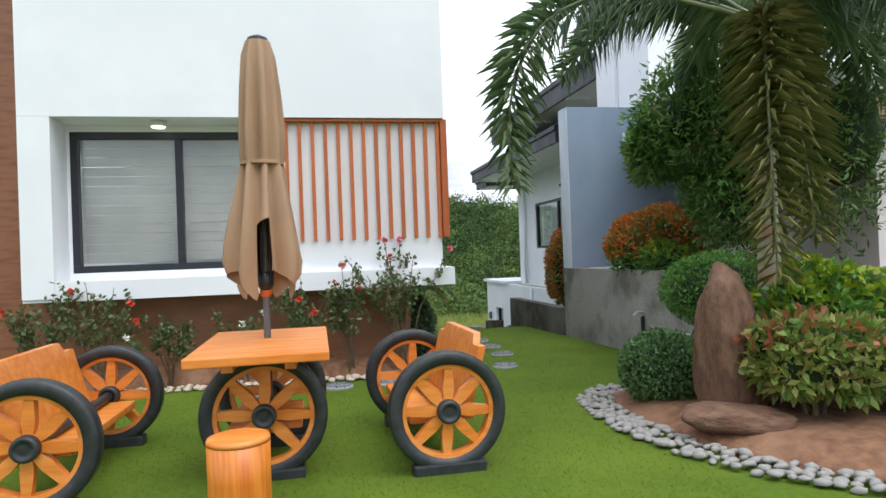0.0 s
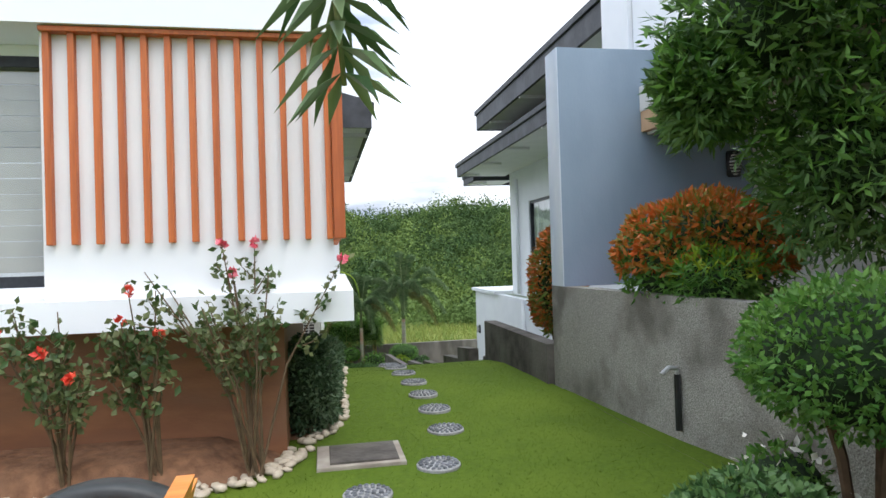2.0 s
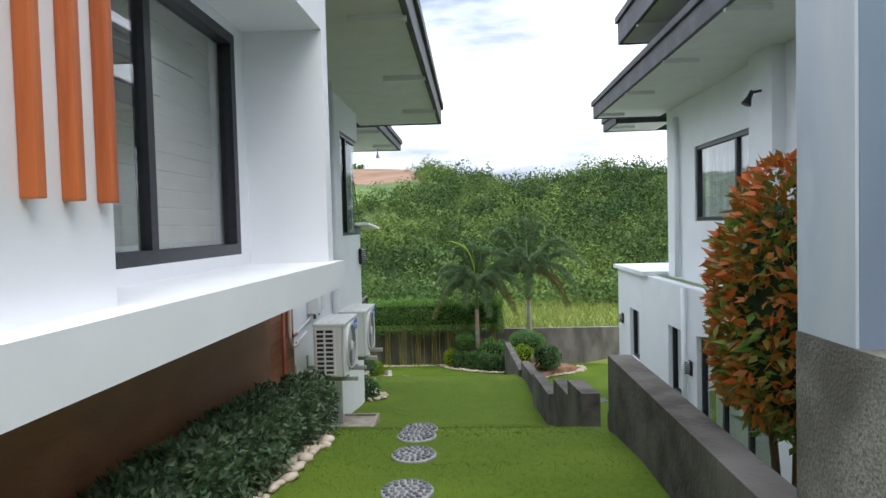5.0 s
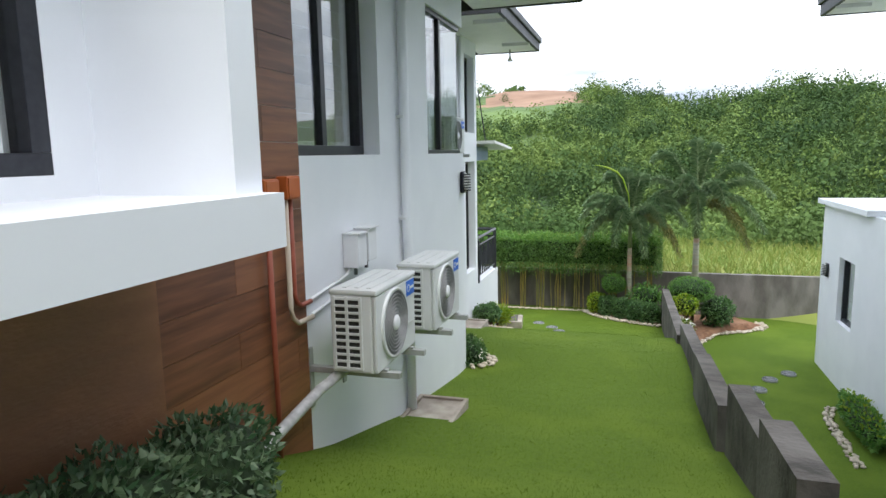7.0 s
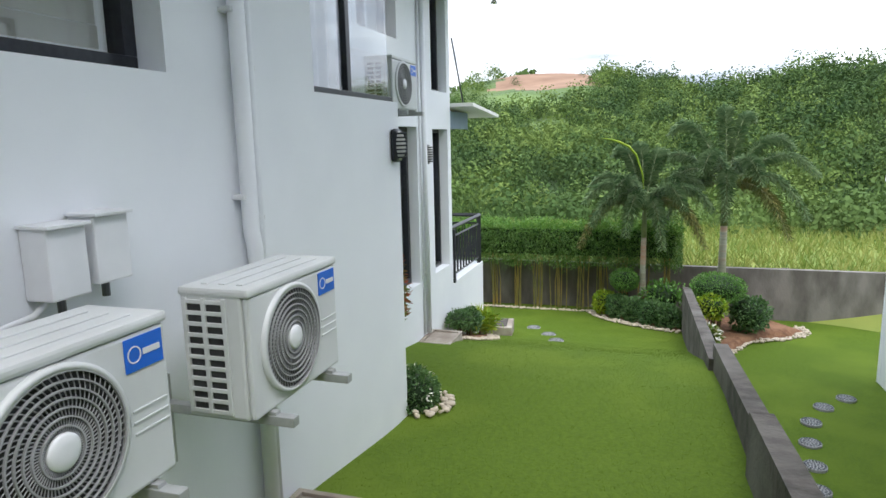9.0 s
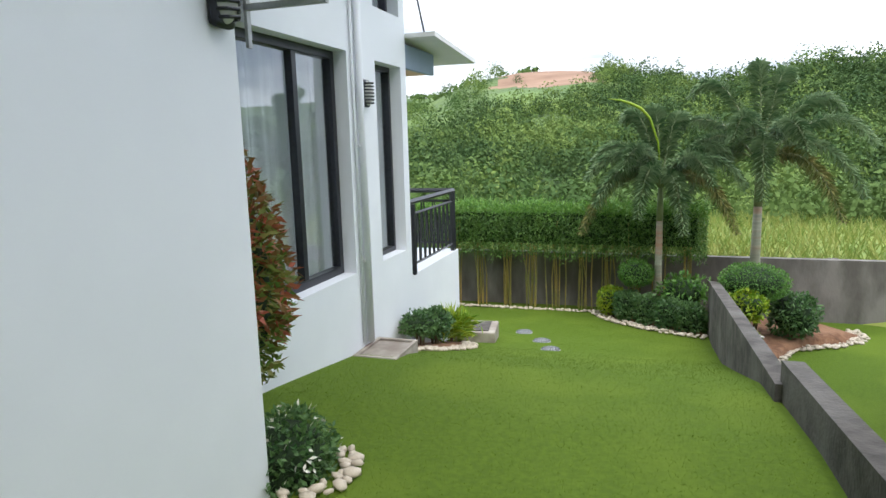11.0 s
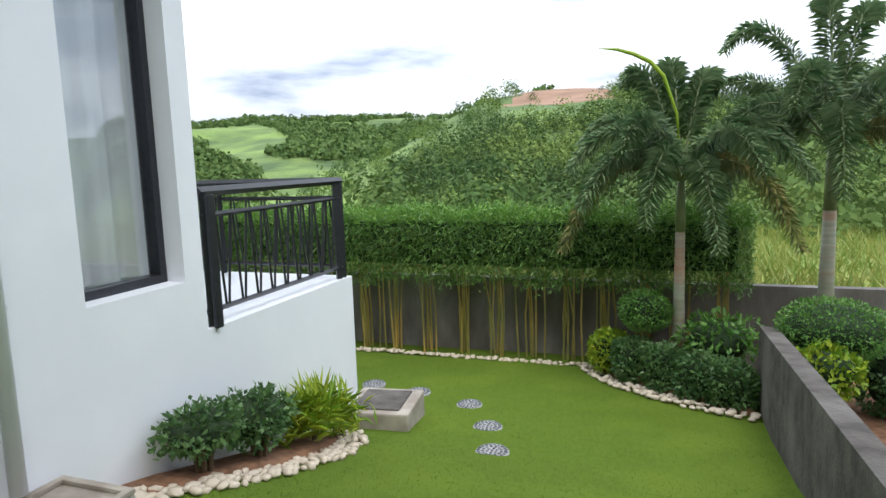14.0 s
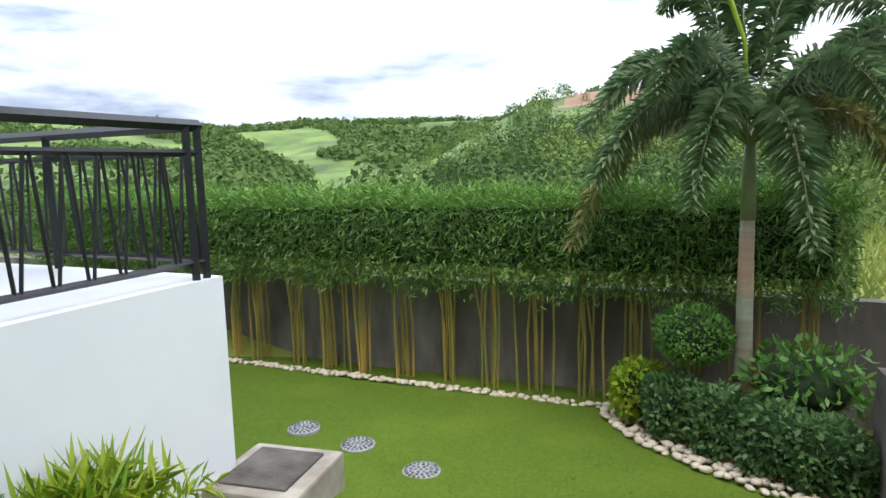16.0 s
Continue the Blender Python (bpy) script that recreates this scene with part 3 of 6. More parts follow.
# band behind the slats
part("wall_slat_band", prism([(-0.32, BY + 0.10), (BX - 0.04, BY + 0.10), (BX - 0.02, 8.6), (BX - 0.3, 8.6), (BX - 0.3, BY + 0.4), (-0.32, BY + 0.4)], 1.055, 2.628), M_white, None, "white wall behind the orange slats")["kind"] = "structure"
part("wall_bay_left", box(-2.72, -2.44, BY, 7.4, 0.9, 2.628), M_white, None, "white side of the window recess")["kind"] = "structure"
# far end cheek of the side recess
part("wall_bay_cheek", prism([(0.6, 11.0), (1.47, 11.0), (1.47, BE), (0.6, BE)], 1.055, 2.628), M_white, None, "white cheek wall of the side window recess")["kind"] = "structure"
# recessed walls with the two windows
FW = ((-2.44, 7.06), (-0.32, 7.06))
wall("wall_recess_front", *FW, 1.055, 2.628, 0.2, [(0.03, 2.1, 1.13, 2.56)], M_white, "white wall of the front window recess")
window("window_1", *FW, 0.03, 2.1, 1.13, 2.56, 0.0, [1.06], "black aluminium sliding window with cream blinds", "blind")
SW = ((0.93, 8.55), (0.93, 11.0))
wall("wall_recess_side", *SW, 1.055, 2.628, 0.2, [(0.05, 2.28, 1.13, 2.56)], M_white, "white wall of the side window recess")
window("window_2", *SW, 0.05, 2.28, 1.13, 2.56, 0.0, [1.15], "black aluminium sliding window on the side of the bay", "blind")
# base under the bay
wall("wall_base", (-2.9, 7.05), (0.99, 7.05), -0.3, 0.89, 0.2, [], M_brown, "brown painted base wall under the bay")


def slat(x, y, ang, h):
    b = box(-0.018, 0.018, -0.05, 0.0, 0, h, 0.005)
    bmesh.ops.transform(b, matrix=pose(x, y, 0, 0, 0, ang), verts=b.verts)
    return b


slats = thing("slat_screen", "orange vertical wooden slats on the white bay wall", "screen")
SL = slat(0, 0, 0, 1.25)
sme = bpy.data.meshes.new("slat")
SL.to_mesh(sme)
SL.free()
sme.materials.append(M_orange)
for i in range(13):
    part("slat", sme, None, slats).matrix_world = pose(-0.27 + i * 1.57 / 12, BY + 0.10, 1.375)
for i in range(1, 12):
    part("slat", sme, None, slats).matrix_world = pose(BX - 0.04 + 0.02 * i / 11, BY + 0.09 + i * 0.163, 1.375, 0, 0, 90)
part("corner_slat", box(BX - 0.035, BX + 0.035, BY + 0.03, BY + 0.11, 1.375, 2.625, 0.006), M_orange, slats)
part("top_rail", box(-0.30, BX - 0.036, BY + 0.026, BY + 0.1, 2.595, 2.624, 0.004), M_orange, slats)


def downlight(x, y, z):
    d = thing("downlight", "white surface downlight, lit, under the soffit", "lamp")
    part("housing", lathe([(0.085, 0), (0.085, -0.045), (0.075, -0.055), (0.05, -0.055)], 20, Matrix.Translation((x, y, z))), M_plast, d, "", True)
    part("diffuser", lathe([(0.068, -0.05), (0.068, -0.066), (0.03, -0.075)], 20, Matrix.Translation((x, y, z))), M_lightw, d, "glowing diffuser", True)


downlight(-1.52, 6.86, 2.63)
downlight(1.14, 9.3, 2.63)

# ---- own house: side wall with the air conditioners ----
AX = 0.69
part("wall_house_left", box(-8, -2.75, 7.2, 7.5, -0.3, 5.6), M_wood, None, "brown wood-tile wall beside the bay")["kind"] = "structure"
WA = ((AX, 11.2), (AX, 16.74))
W2 = (1.60, 2.92, 1.18, 2.62)
W3 = (4.18, 5.54, 1.18, 2.62)
wall("wall_side", *WA, -2.2, 3.4, 0.2, [W2, W3], M_white, "white painted side wall")
window("window_3", *WA, *W2, 0.14, [2.26], "black aluminium window with bluish blinds", "blind")
WR = ((AX - 0.2, 16.74), (-4, 16.74))
wall("wall_side_return", *WR, -2.4, 3.4, 0.2, [(0.0, 0.75, 1.18, 2.62)], M_white, "white painted return wall with a corner window")


def corner_window():
    """Frameless glass corner: panes on two walls that meet edge to edge."""
    w = thing("window_4", "black aluminium corner window with a frameless glass corner", "window")
    tagged(w, kind="structure")
    p, d = Vector((*WA[0], 0)), Vector((0, 1, 0))
    for a, c, e, f in ((4.18, 5.51, 1.18, 1.22), (4.18, 5.51, 2.57, 2.62), (4.18, 4.22, 1.22, 2.57)):
        part("window_frame", bar(p, d, a, c, e, f, 0.03, 0.11), M_dark, w)
    part("mullion", bar(p, d, 4.72, 4.78, 1.22, 2.57, 0.035, 0.10), M_dark, w)
    for e, f in ((1.18, 1.22), (2.57, 2.62)):
        part("window_frame", box(-0.26, AX - 0.112, 16.63, 16.71, e, f, 0.004), M_dark, w)
    for b in (bar(p, d, 4.22, 4.72, 1.21, 2.58, 0.06, 0.066, 0), bar(p, d, 4.78, 5.50, 1.21, 2.58, 0.06, 0.066, 0), box(-0.24, AX - 0.07, 16.694, 16.70, 1.21, 2.58)):
        part("pane", b, M_glass, w).visible_shadow = False
    n = 30
    vs = [(AX - 0.24 + 0.03 * math.sin(i * 0.9), 15.38 + 0.6 * i / n, z) for z in (1.22, 2.6) for i in range(n + 1)]
    cu = part("curtain", pydata(vs, [(i, i + 1, n + 2 + i, n + 1 + i) for i in range(n)], "curtain"), M_curtain, None, "", True)
    tagged(cu, "white sheer curtain drawn to one side of the corner window", "curtain")


corner_window()

# ---- own house: rear wing ----
WB = ((WING_X, 16.6), (WING_X, 21.18))
W4, W5 = (0.7, 3.1, -1.0, 1.05), (3.73, 4.42, -1.0, 1.03)
W7 = (3.73, 4.42, 1.55, 2.9)
W8 = (1.3, 2.5, 2.05, 2.95)
wall("wall_wing", *WB, -2.9, 3.6, 0.18, [W4, W5, W7, W8], M_white, "white painted wing wall")
window("window_5", *WB, *W4, 0.13, [1.6, 2.42], "tall black aluminium window with white sheer curtains")
window("window_6", *WB, *W5, 0.13, [], "narrow tall black window with a white curtain", "curtain", 0.05)
window("window_7", *WB, *W7, 0.13, [], "narrow upper black window", "curtain", 0.05)
window("window_12", *WB, *W8, 0.13, [1.9], "upper black aluminium window above the wall-hung air conditioner", "curtain", 0.05)
wall("wall_wing_rear", (WING_X - 0.18, 21.18), (-8, 21.18), -2.9, 3.6, 0.18, [], M_white, "white rear wall of the wing")
part("wall_terrace", box(-8, WING_X - 0.02, 21.18, 23.13, -3.1, -1.34), M_white, None, "white terrace block behind the house")["kind"] = "structure"
part("wall_house_far", box(-8, -7.8, 7.2, 21.2, -3, 5.5), M_white, None, "far wall of the house")["kind"] = "structure"


def eave(name, label, edge, z, depth, run, rise=0.5, side=1, fascia=0.24, back=0.0):
    """A roof edge along y: fascia, soffit and sloping roof sheet. edge: x, y0, y1."""
    x, y0, y1 = edge
    t = thing(name, label, "roof")
    tagged(t, kind="structure")
    part("fascia", box(x - 0.03, x + 0.03, y0, y1, z, z + fascia, 0.01), M_roof, t)
    for y in (y0, y1):
        b = bmesh.new()
        vs = [(x, z), (x - side * run, z + 0.03), (x - side * run, z + fascia + rise), (x, z + fascia)]
        lo, hi = [b.verts.new((u, y - 0.02, w)) for u, w in vs], [b.verts.new((u, y + 0.02, w)) for u, w in vs]
        b.faces.new(lo)
        b.faces.new(hi)
        for i in range(4):
            b.faces.new((lo[i], lo[(i + 1) % 4], hi[(i + 1) % 4], hi[i]))
        part("barge_board", b, M_roof, t)
    part("soffit", box(min(x, x - side * depth), max(x, x - side * depth), y0 + 0.02, y1 - 0.02, z + 0.02, z + 0.05), M_soffit, t)
    part("gutter", box(x, x + side * 0.07, y0 - 0.03, y1 + 0.03, z + fascia - 0.09, z + fascia + 0.02, 0.015), M_roof, t)
    b = bmesh.new()
    q = [(x, y0, z + fascia), (x, y1, z + fascia), (x - side * run, y1, z + fascia + rise), (x - side * run, y0, z + fascia + rise)]
    lo, hi = [b.verts.new(v) for v in q], [b.verts.new((v[0], v[1], v[2] + 0.05)) for v in q]
    b.faces.new(lo)
    b.faces.new(hi)
    for i in range(4):
        b.faces.new((lo[i], lo[(i + 1) % 4], hi[(i + 1) % 4], hi[i]))
    part("roof_sheet", b, M_roof, t)
    y = y0 + 0.5
    while y < y1:
        part("bracket", box(min(x, x - side * 0.5), max(x, x - side * 0.5), y - 0.03, y + 0.03, z - 0.04, z + 0.03, 0.005), M_soffit, t)
        y += 2.2
    return t


eave("roof_1", "dark metal roof edge over the side wall", (1.95, 11.6, 17.9), 3.05, 1.4, 6.0, 1.6, fascia=0.34)
eave("roof_2", "dark metal roof edge over the wing", (0.75, 18.6, 22.4), 3.15, 1.2, 5.0, 1.4)

# ---- neighbour's garden wall, fin wall and house ----
part("wall_fin", prism([(3.45, 8.35), (9, 8.35), (9, 8.65), (3.45, 8.65)], 0.93, 3.16), M_blue, None, "grey-blue painted fin wall on a concrete base")["kind"] = "structure"
part("wall_fin_edge", box(3.440, 3.4495, 8.352, 8.648, 0.932, 3.158), M_blue2, None, "faded pale end of the fin wall")["kind"] = "structure"
part("wall_planter", prism([(3.44, 8.66), (3.44, 8.34), (3.56, 6.6), (3.80, 4.6), (4.4, 3.0), (4.52, 3.05), (3.92, 4.63), (3.68, 6.62), (3.58, 8.66)], -0.4, 0.93), M_conc, None, "weathered grey concrete planter wall")["kind"] = "structure"
part("planter_soil", prism([(3.58, 8.34), (3.68, 6.62), (3.92, 4.63), (4.52, 3.05), (10, 3.05), (10, 8.34)], -0.4, 0.86), M_soil, None, "dark soil in the concrete planter")["kind"] = "structure"
b = prism([(3.37, 8.66), (3.53, 8.66), (3.53, 11.1), (3.37, 11.1)], -3.1, 0.36)
part("wall_parapet", b, M_concdark, None, "dark weathered concrete parapet")["kind"] = "structure"
part("wall_neighbour_front", box(4.35, 10, 8.70, 9.3, 3.1, 6.0), M_white, None, "white upper wall of the neighbouring house")["kind"] = "structure"
part("wall_neighbour_beam", prism([(4.27, 8.345), (4.42, 5.2), (10, 5.2), (10, 8.345)], 2.37, 2.56), M_tan, None, "tan edge of the neighbouring porch slab")["kind"] = "structure"
part("wall_neighbour_band", prism([(4.262, 8.345), (4.412, 5.19), (10, 5.19), (10, 8.345)], 2.564, 2.80), M_soffit, None, "pale band over the neighbouring porch")["kind"] = "structure"
part("ceiling_porch", prism([(4.33, 8.34), (4.47, 5.25), (10, 5.25), (10, 8.34)], 2.345, 2.368), M_soffit, None, "pale ceiling of the neighbouring porch")["kind"] = "structure"
part("wall_neighbour_porch", box(5.45, 5.65, 5.4, 8.345, 0.6, 2.343), M_soffit, None, "pale wall at the back of the neighbouring porch")["kind"] = "structure"
part("wall_neighbour_top", box(4.40, 10, 7.80, 8.69, 3.165, 6.0), M_white, None, "white upper wall over the neighbouring porch")["kind"] = "structure"
part("wall_neighbour_recess", box(4.6, 10, 8.2, 8.345, 2.80, 3.16), M_brown, None, "shaded brown recess of the porch")["kind"] = "structure"

NW = ((6.6, 20.2), (6.6, 10.5))
NL = ((6.15, 22.95), (6.15, 11.0))
wall("wall_neighbour_upper", (6.6, 20.2), (6.6, 9.3), 0.1, 4.2, 0.2, [(1.45, 4.15, 1.25, 2.62)], M_white, "white side wall of the neighbouring house")
window("window_8", (6.6, 20.2), (6.6, 9.3), 1.45, 4.15, 1.25, 2.62, 0.03, [3.2], "black sliding window of the neighbouring house", "curtain")
part("wall_neighbour_pilaster", box(6.42, 6.62, 15.3, 16.0, 0.1, 4.2), M_white, None, "white pilaster of the neighbouring house")["kind"] = "structure"
wall("wall_neighbour_lower", *NL, -3.2, 0.11, 0.2, [(1.0, 1.85, -1.9, -0.75), (3.95, 4.75, -1.95, -0.7), (5.5, 8.3, -2.9, -0.66)], M_white, "white lower wall of the neighbouring house")
for i, o in enumerate([(1.0, 1.85, -1.9, -0.75), (3.95, 4.75, -1.95, -0.7), (5.5, 8.3, -2.9, -0.66)]):
    window("window_%d" % (9 + i), *NL, *o, 0.08, [] if i < 2 else [6.4, 7.3], "dark window of the neighbouring lower storey", "curtain", 0.05)
part("wall_neighbour_end", box(6.15, 14, 22.96, 23.1, -3.2, 0.11), M_white, None, "white end wall of the neighbouring lower storey")["kind"] = "structure"
part("wall_neighbour_back", box(6.6, 14, 20.2, 20.4, 0.1, 4.2), M_white, None, "white end wall of the neighbouring house")["kind"] = "structure"
part("ledge_neighbour", box(6.05, 14, 20.4, 23.2, 0.112, 0.2), M_white, None, "white flat ledge of the neighbouring house")["kind"] = "structure"
eave("roof_3", "dark metal roof edge of the neighbouring house", (5.2, 13.2, 20.9), 3.52, 1.4, 5.0, 1.5, side=-1, fascia=0.36)
eave("roof_4", "upper dark metal roof edge of the neighbouring house", (5.0, 9.4, 17.6), 4.22, 1.5, 5.0, 1.5, side=-1, fascia=0.44)

eave("roof_5", "far dark metal roof edge of the neighbouring house", (5.7, 20.95, 22.3), 3.42, 1.2, 4.0, 1.2, side=-1, fascia=0.28)

# ---- garden walls at the back ----
wall("wall_back", (14, 26.62), (-9, 26.62), -3.2, -1.95, 0.15, [], M_backwall, "stained grey concrete garden wall")
for x in np.arange(-6.6, 13, 2.4):
    part("wall_back_post", box(x - 0.09, x + 0.09, 26.585, 26.617, -3.2, -1.935, 0.01), M_backwall, None, "grey concrete post of the garden wall")["kind"] = "structure"
dv = [(19.2, 25.0, -2.08, -1.58), (16.3, 19.3, -1.43, -1.10), (14.3, 16.32, -0.97, -0.76), (12.9, 14.2, -0.55, -0.42), (11.9, 12.7, -0.2, -0.12)]
for y0, y1, za, zb in dv:
    b = bmesh.new()
    vs = [b.verts.new(v) for v in ((3.32, y0, -3.2), (3.47, y0, -3.2), (3.47, y1, -3.2), (3.32, y1, -3.2), (3.32, y0, zb), (3.47, y0, zb), (3.47, y1, za), (3.32, y1, za))]
    for f in ((0, 1, 2, 3), (4, 5, 6, 7), (0, 1, 5, 4), (1, 2, 6, 5), (2, 3, 7, 6), (3, 0, 4, 7)):
        b.faces.new([vs[i] for i in f])
    bmesh.ops.translate(b, vec=(0.05 * (dv.index((y0, y1, za, zb)) % 2), 0, 0), verts=b.verts)
    part("wall_divider", b, M_concdark, None, "dark weathered concrete dividing wall stepping down the slope")["kind"] = "structure"
for i in range(5):
    part("garden_step", box(3.48, 4.1, 11.3 + i * 0.4, 11.7 + i * 0.4, -3.1, -0.2 - 0.5 * i, 0.02), M_concdark, None, "dark concrete garden step")["kind"] = "structure"


# ---- front garden furniture ----
def wheel(parent, x, y, z, r, plinth=True):
    """Wagon wheel standing in the xz plane: black felloe, orange inner rim, eight tapered spokes, black hub."""
    w = part("wheel", lathe([(r - 0.072, -0.045), (r - 0.012, -0.045), (r, -0.033), (r, 0.033), (r - 0.012, 0.045), (r - 0.072, 0.045), (r - 0.072, -0.045)], 48, pose(x, y, z, 90)), M_tyre, parent, "black outer felloe", True)
    part("inner_rim", lathe([(r - 0.095, -0.032), (r - 0.071, -0.036), (r - 0.071, 0.036), (r - 0.095, 0.032), (r - 0.095, -0.032)], 48, pose(x, y, z, 90)), M_wagon, w, "orange inner rim")
    for k in range(8):
        b = bmesh.new()
        for rr, hw in ((0.03, 0.020), ((r - 0.09) * 0.5, 0.032), (r - 0.085, 0.022)):
            for sx, sy in ((-1, -1), (1, -1), (1, 1), (-1, 1)):
                b.verts.new((sx * hw, sy * 0.024, rr))
        b.verts.ensure_lookup_table()
        for q in (0, 4):
            for i in range(4):
                b.faces.new([b.verts[q + i], b.verts[q + (i + 1) % 4], b.verts[q + 4 + (i + 1) % 4], b.verts[q + 4 + i]])
        b.faces.new(b.verts[8:12])
        bmesh.ops.transform(b, matrix=pose(x, y, z) @ pose(0, 0, 0, 0, 45 * k + 3), verts=b.verts)
        part("spoke", b, M_wagon, w)
    part("hub", lathe([(0.062, -0.07), (0.066, -0.055), (0.066, 0.055), (0.062, 0.07), (0.045, 0.075), (0.04, 0.062), (0.02, 0.066)], 24, pose(x, y, z, 90)), M_tyre, w, "black turned hub", True)
    part("plinth", box(x - r * 0.62, x + r * 0.62, y - 0.055, y + 0.055, z - r - 0.025, z - r + 0.05, 0.012), M_tyre, parent, "black foot block")


def wagon_bench(x, y0, y1, side, m, z=0.0):
    """Bench between two wagon wheels, facing away from its backrest (side +1: backrest towards +x)."""
    t = thing("wagon_wheel_bench", "orange wooden garden bench on black-rimmed wagon wheels", "bench", "wagon-wheel seats", m)
    wheel(t, x, y0, 0.33, 0.33)
    wheel(t, x, y1, 0.33, 0.33)
    part("seat", box(x - 0.20, x + 0.17, y0 + 0.06, y1 - 0.06, 0.25, 0.295, 0.008), M_wagon, t)
    b = bmesh.new()
    prof = [(0.0, 0.30), (0.0, 0.66), (0.12, 0.66), (0.16, 0.72), (0.84, 0.72), (0.88, 0.66), (1.0, 0.66), (1.0, 0.30)]
    lo, hi = [], []
    for s, h in prof:
        yy = y0 + 0.05 + (y1 - y0 - 0.1) * s
        lean = side * (0.13 + (h - 0.3) * 0.28)
        lo.append(b.verts.new((x + lean - 0.022, yy, h)))
        hi.append(b.verts.new((x + lean + 0.022, yy, h)))
    b.faces.new(lo)
    b.faces.new(hi)
    for i in range(len(prof)):
        j = (i + 1) % len(prof)
        b.faces.new((lo[i], lo[j], hi[j], hi[i]))
    part("backrest", b, M_wagon, t)
    part("axle", tube([(x, y0, 0.33), (x, y1, 0.33)], 0.03, 10), M_tyre, t)
    return t


wagon_bench(0, -0.55, 0.55, 1, pose(0.66, 4.06, 0.0, 0, 0, 2))
wagon_bench(0, -0.60, 0.60, -1, pose(-1.40, 4.08, 0.0, 0, 0, -1))

tb = thing("wagon_wheel_table", "orange wooden garden table standing on two wagon wheels", "table", m=pose(-0.315, 3.95, 0))
part("tabletop", box(-0.36, 0.36, -0.60, 0.62, 0.672, 0.722, 0.008), M_wagon, tb)
wheel(tb, 0, -0.26, 0.345, 0.345)
wheel(tb, 0, 0.42, 0.345, 0.345)
part("shelf", box(-0.2, 0.2, -0.2, 0.36, 0.24, 0.28, 0.006), M_wagon, tb)
part("axle", tube([(0, -0.26, 0.345), (0, 0.42, 0.345)], 0.03, 10), M_tyre, tb)
for s in (-1, 1):
    part("bearer", box(s * 0.16 - 0.03, s * 0.16 + 0.03, -0.5, 0.52, 0.625, 0.671, 0.005), M_wagon, tb)

st = thing("log_stool", "orange varnished log stool standing on the lawn", "stool", m=pose(-0.385, 3.10, 0))
part("log_body", lathe([(0.140, 0.0), (0.144, 0.02), (0.141, 0.20), (0.143, 0.366), (0.10, 0.368)], 40), M_stool, st, "", True)
part("seat_top", lathe([(0.1435, 0.3685), (0.1435, 0.382), (0.138, 0.392), (0.128, 0.396), (0.06, 0.3965), (0.02, 0.396)], 40), M_wagon, st, "smooth sawn seat", True)

ux, uy = -0.315, 4.08
um = thing("garden_umbrella", "closed tan cloth garden umbrella through the table", "umbrella", m=pose(0, 0, 0.156) @ Matrix.Translation((ux, uy, 0)) @ Matrix.Scale(0.87, 4) @ Matrix.Translation((-ux, -uy, 0)))
part("pole", tube([(ux, uy, 0.16), (ux, uy, 2.74)], 0.024, 12), M_grey, um, "grey metal pole")
part("finial", lathe([(0.075, 2.735), (0.07, 2.765), (0.03, 2.785)], 16, pose(ux, uy, 0)), M_dark, um)
hs = [2.74, 2.64, 2.40, 2.10, 1.92, 1.88, 1.84, 1.65, 1.45, 1.25, 1.10, 0.98]
rads = [0.085, 0.108, 0.120, 0.125, 0.122, 0.112, 0.122, 0.145, 0.165, 0.18, 0.185, 0.165]
b, n, rings = bmesh.new(), 72, []
for j, (h, r) in enumerate(zip(hs, rads)):
    ring = []
    for i in range(n):
        a = 2 * math.pi * i / n
        fold = 0.32 * math.sin(8 * a + 0.6 * math.sin(h * 2)) + 0.10 * math.sin(5 * a + h * 3.0)
        k = r * (1 + fold * min(1, j / 3))
        drop = (0.22 * abs(math.sin(2 * a + 0.75)) - 0.07) * max(0, (j - 7) / 4)
        ring.append(b.verts.new((ux + 0.0 + k * math.cos(a) + 0.06 * max(0, (1.6 - h)) * math.cos(a), uy + k * math.sin(a), h + drop)))
    rings.append(ring)
for a, c in zip(rings, rings[1:]):
    for i in range(n):
        if hs[rings.index(c)] < 1.3 and 50 < i < 57:
            continue
        b.faces.new((a[i], a[(i + 1) % n], c[(i + 1) % n], c[i]))
part("canopy", b, M_fabric, um, "tan folded canopy", True)
part("tie_strap", lathe([(0.13, 1.865), (0.15, 1.868), (0.15, 1.892), (0.13, 1.895)], 32, pose(ux, uy, 0)), M_fabric, um)
part("hub", lathe([(0.035, 0.98), (0.055, 1.02), (0.055, 1.09), (0.035, 1.12)], 16, pose(ux, uy, 0)), M_dark, um, "black sliding hub", True)
for k in range(6):
    a = k * 1.047 + 0.3
    part("rib", tube([(ux + 0.05 * math.cos(a), uy + 0.05 * math.sin(a), 1.05), (ux + 0.075 * math.cos(a), uy + 0.075 * math.sin(a), 1.5)], 0.009, 6), M_dark, um)
part("collar", lathe([(0.03, 0.94), (0.045, 0.985), (0.03, 0.99)], 12, pose(ux, uy, 0)), M_box, um, "orange collar")


# ---- stones, borders and slabs ----
def stepping_stone(x, y, z, r=0.155):
    t = thing("stepping_stone", "round stepping stone of dark pebbles set in mortar", "stepping stone", "pebble stepping stones", pose(x, y, z, 0, 0, (x * 77 + y * 31) % 360) @ Matrix.Diagonal((0.86, 0.86, 1, 1)))
    part("mortar_base", STEP[0], None, t)
    tagged(part("pebble_inlay", STEP[1], None, t), kind="stuff")


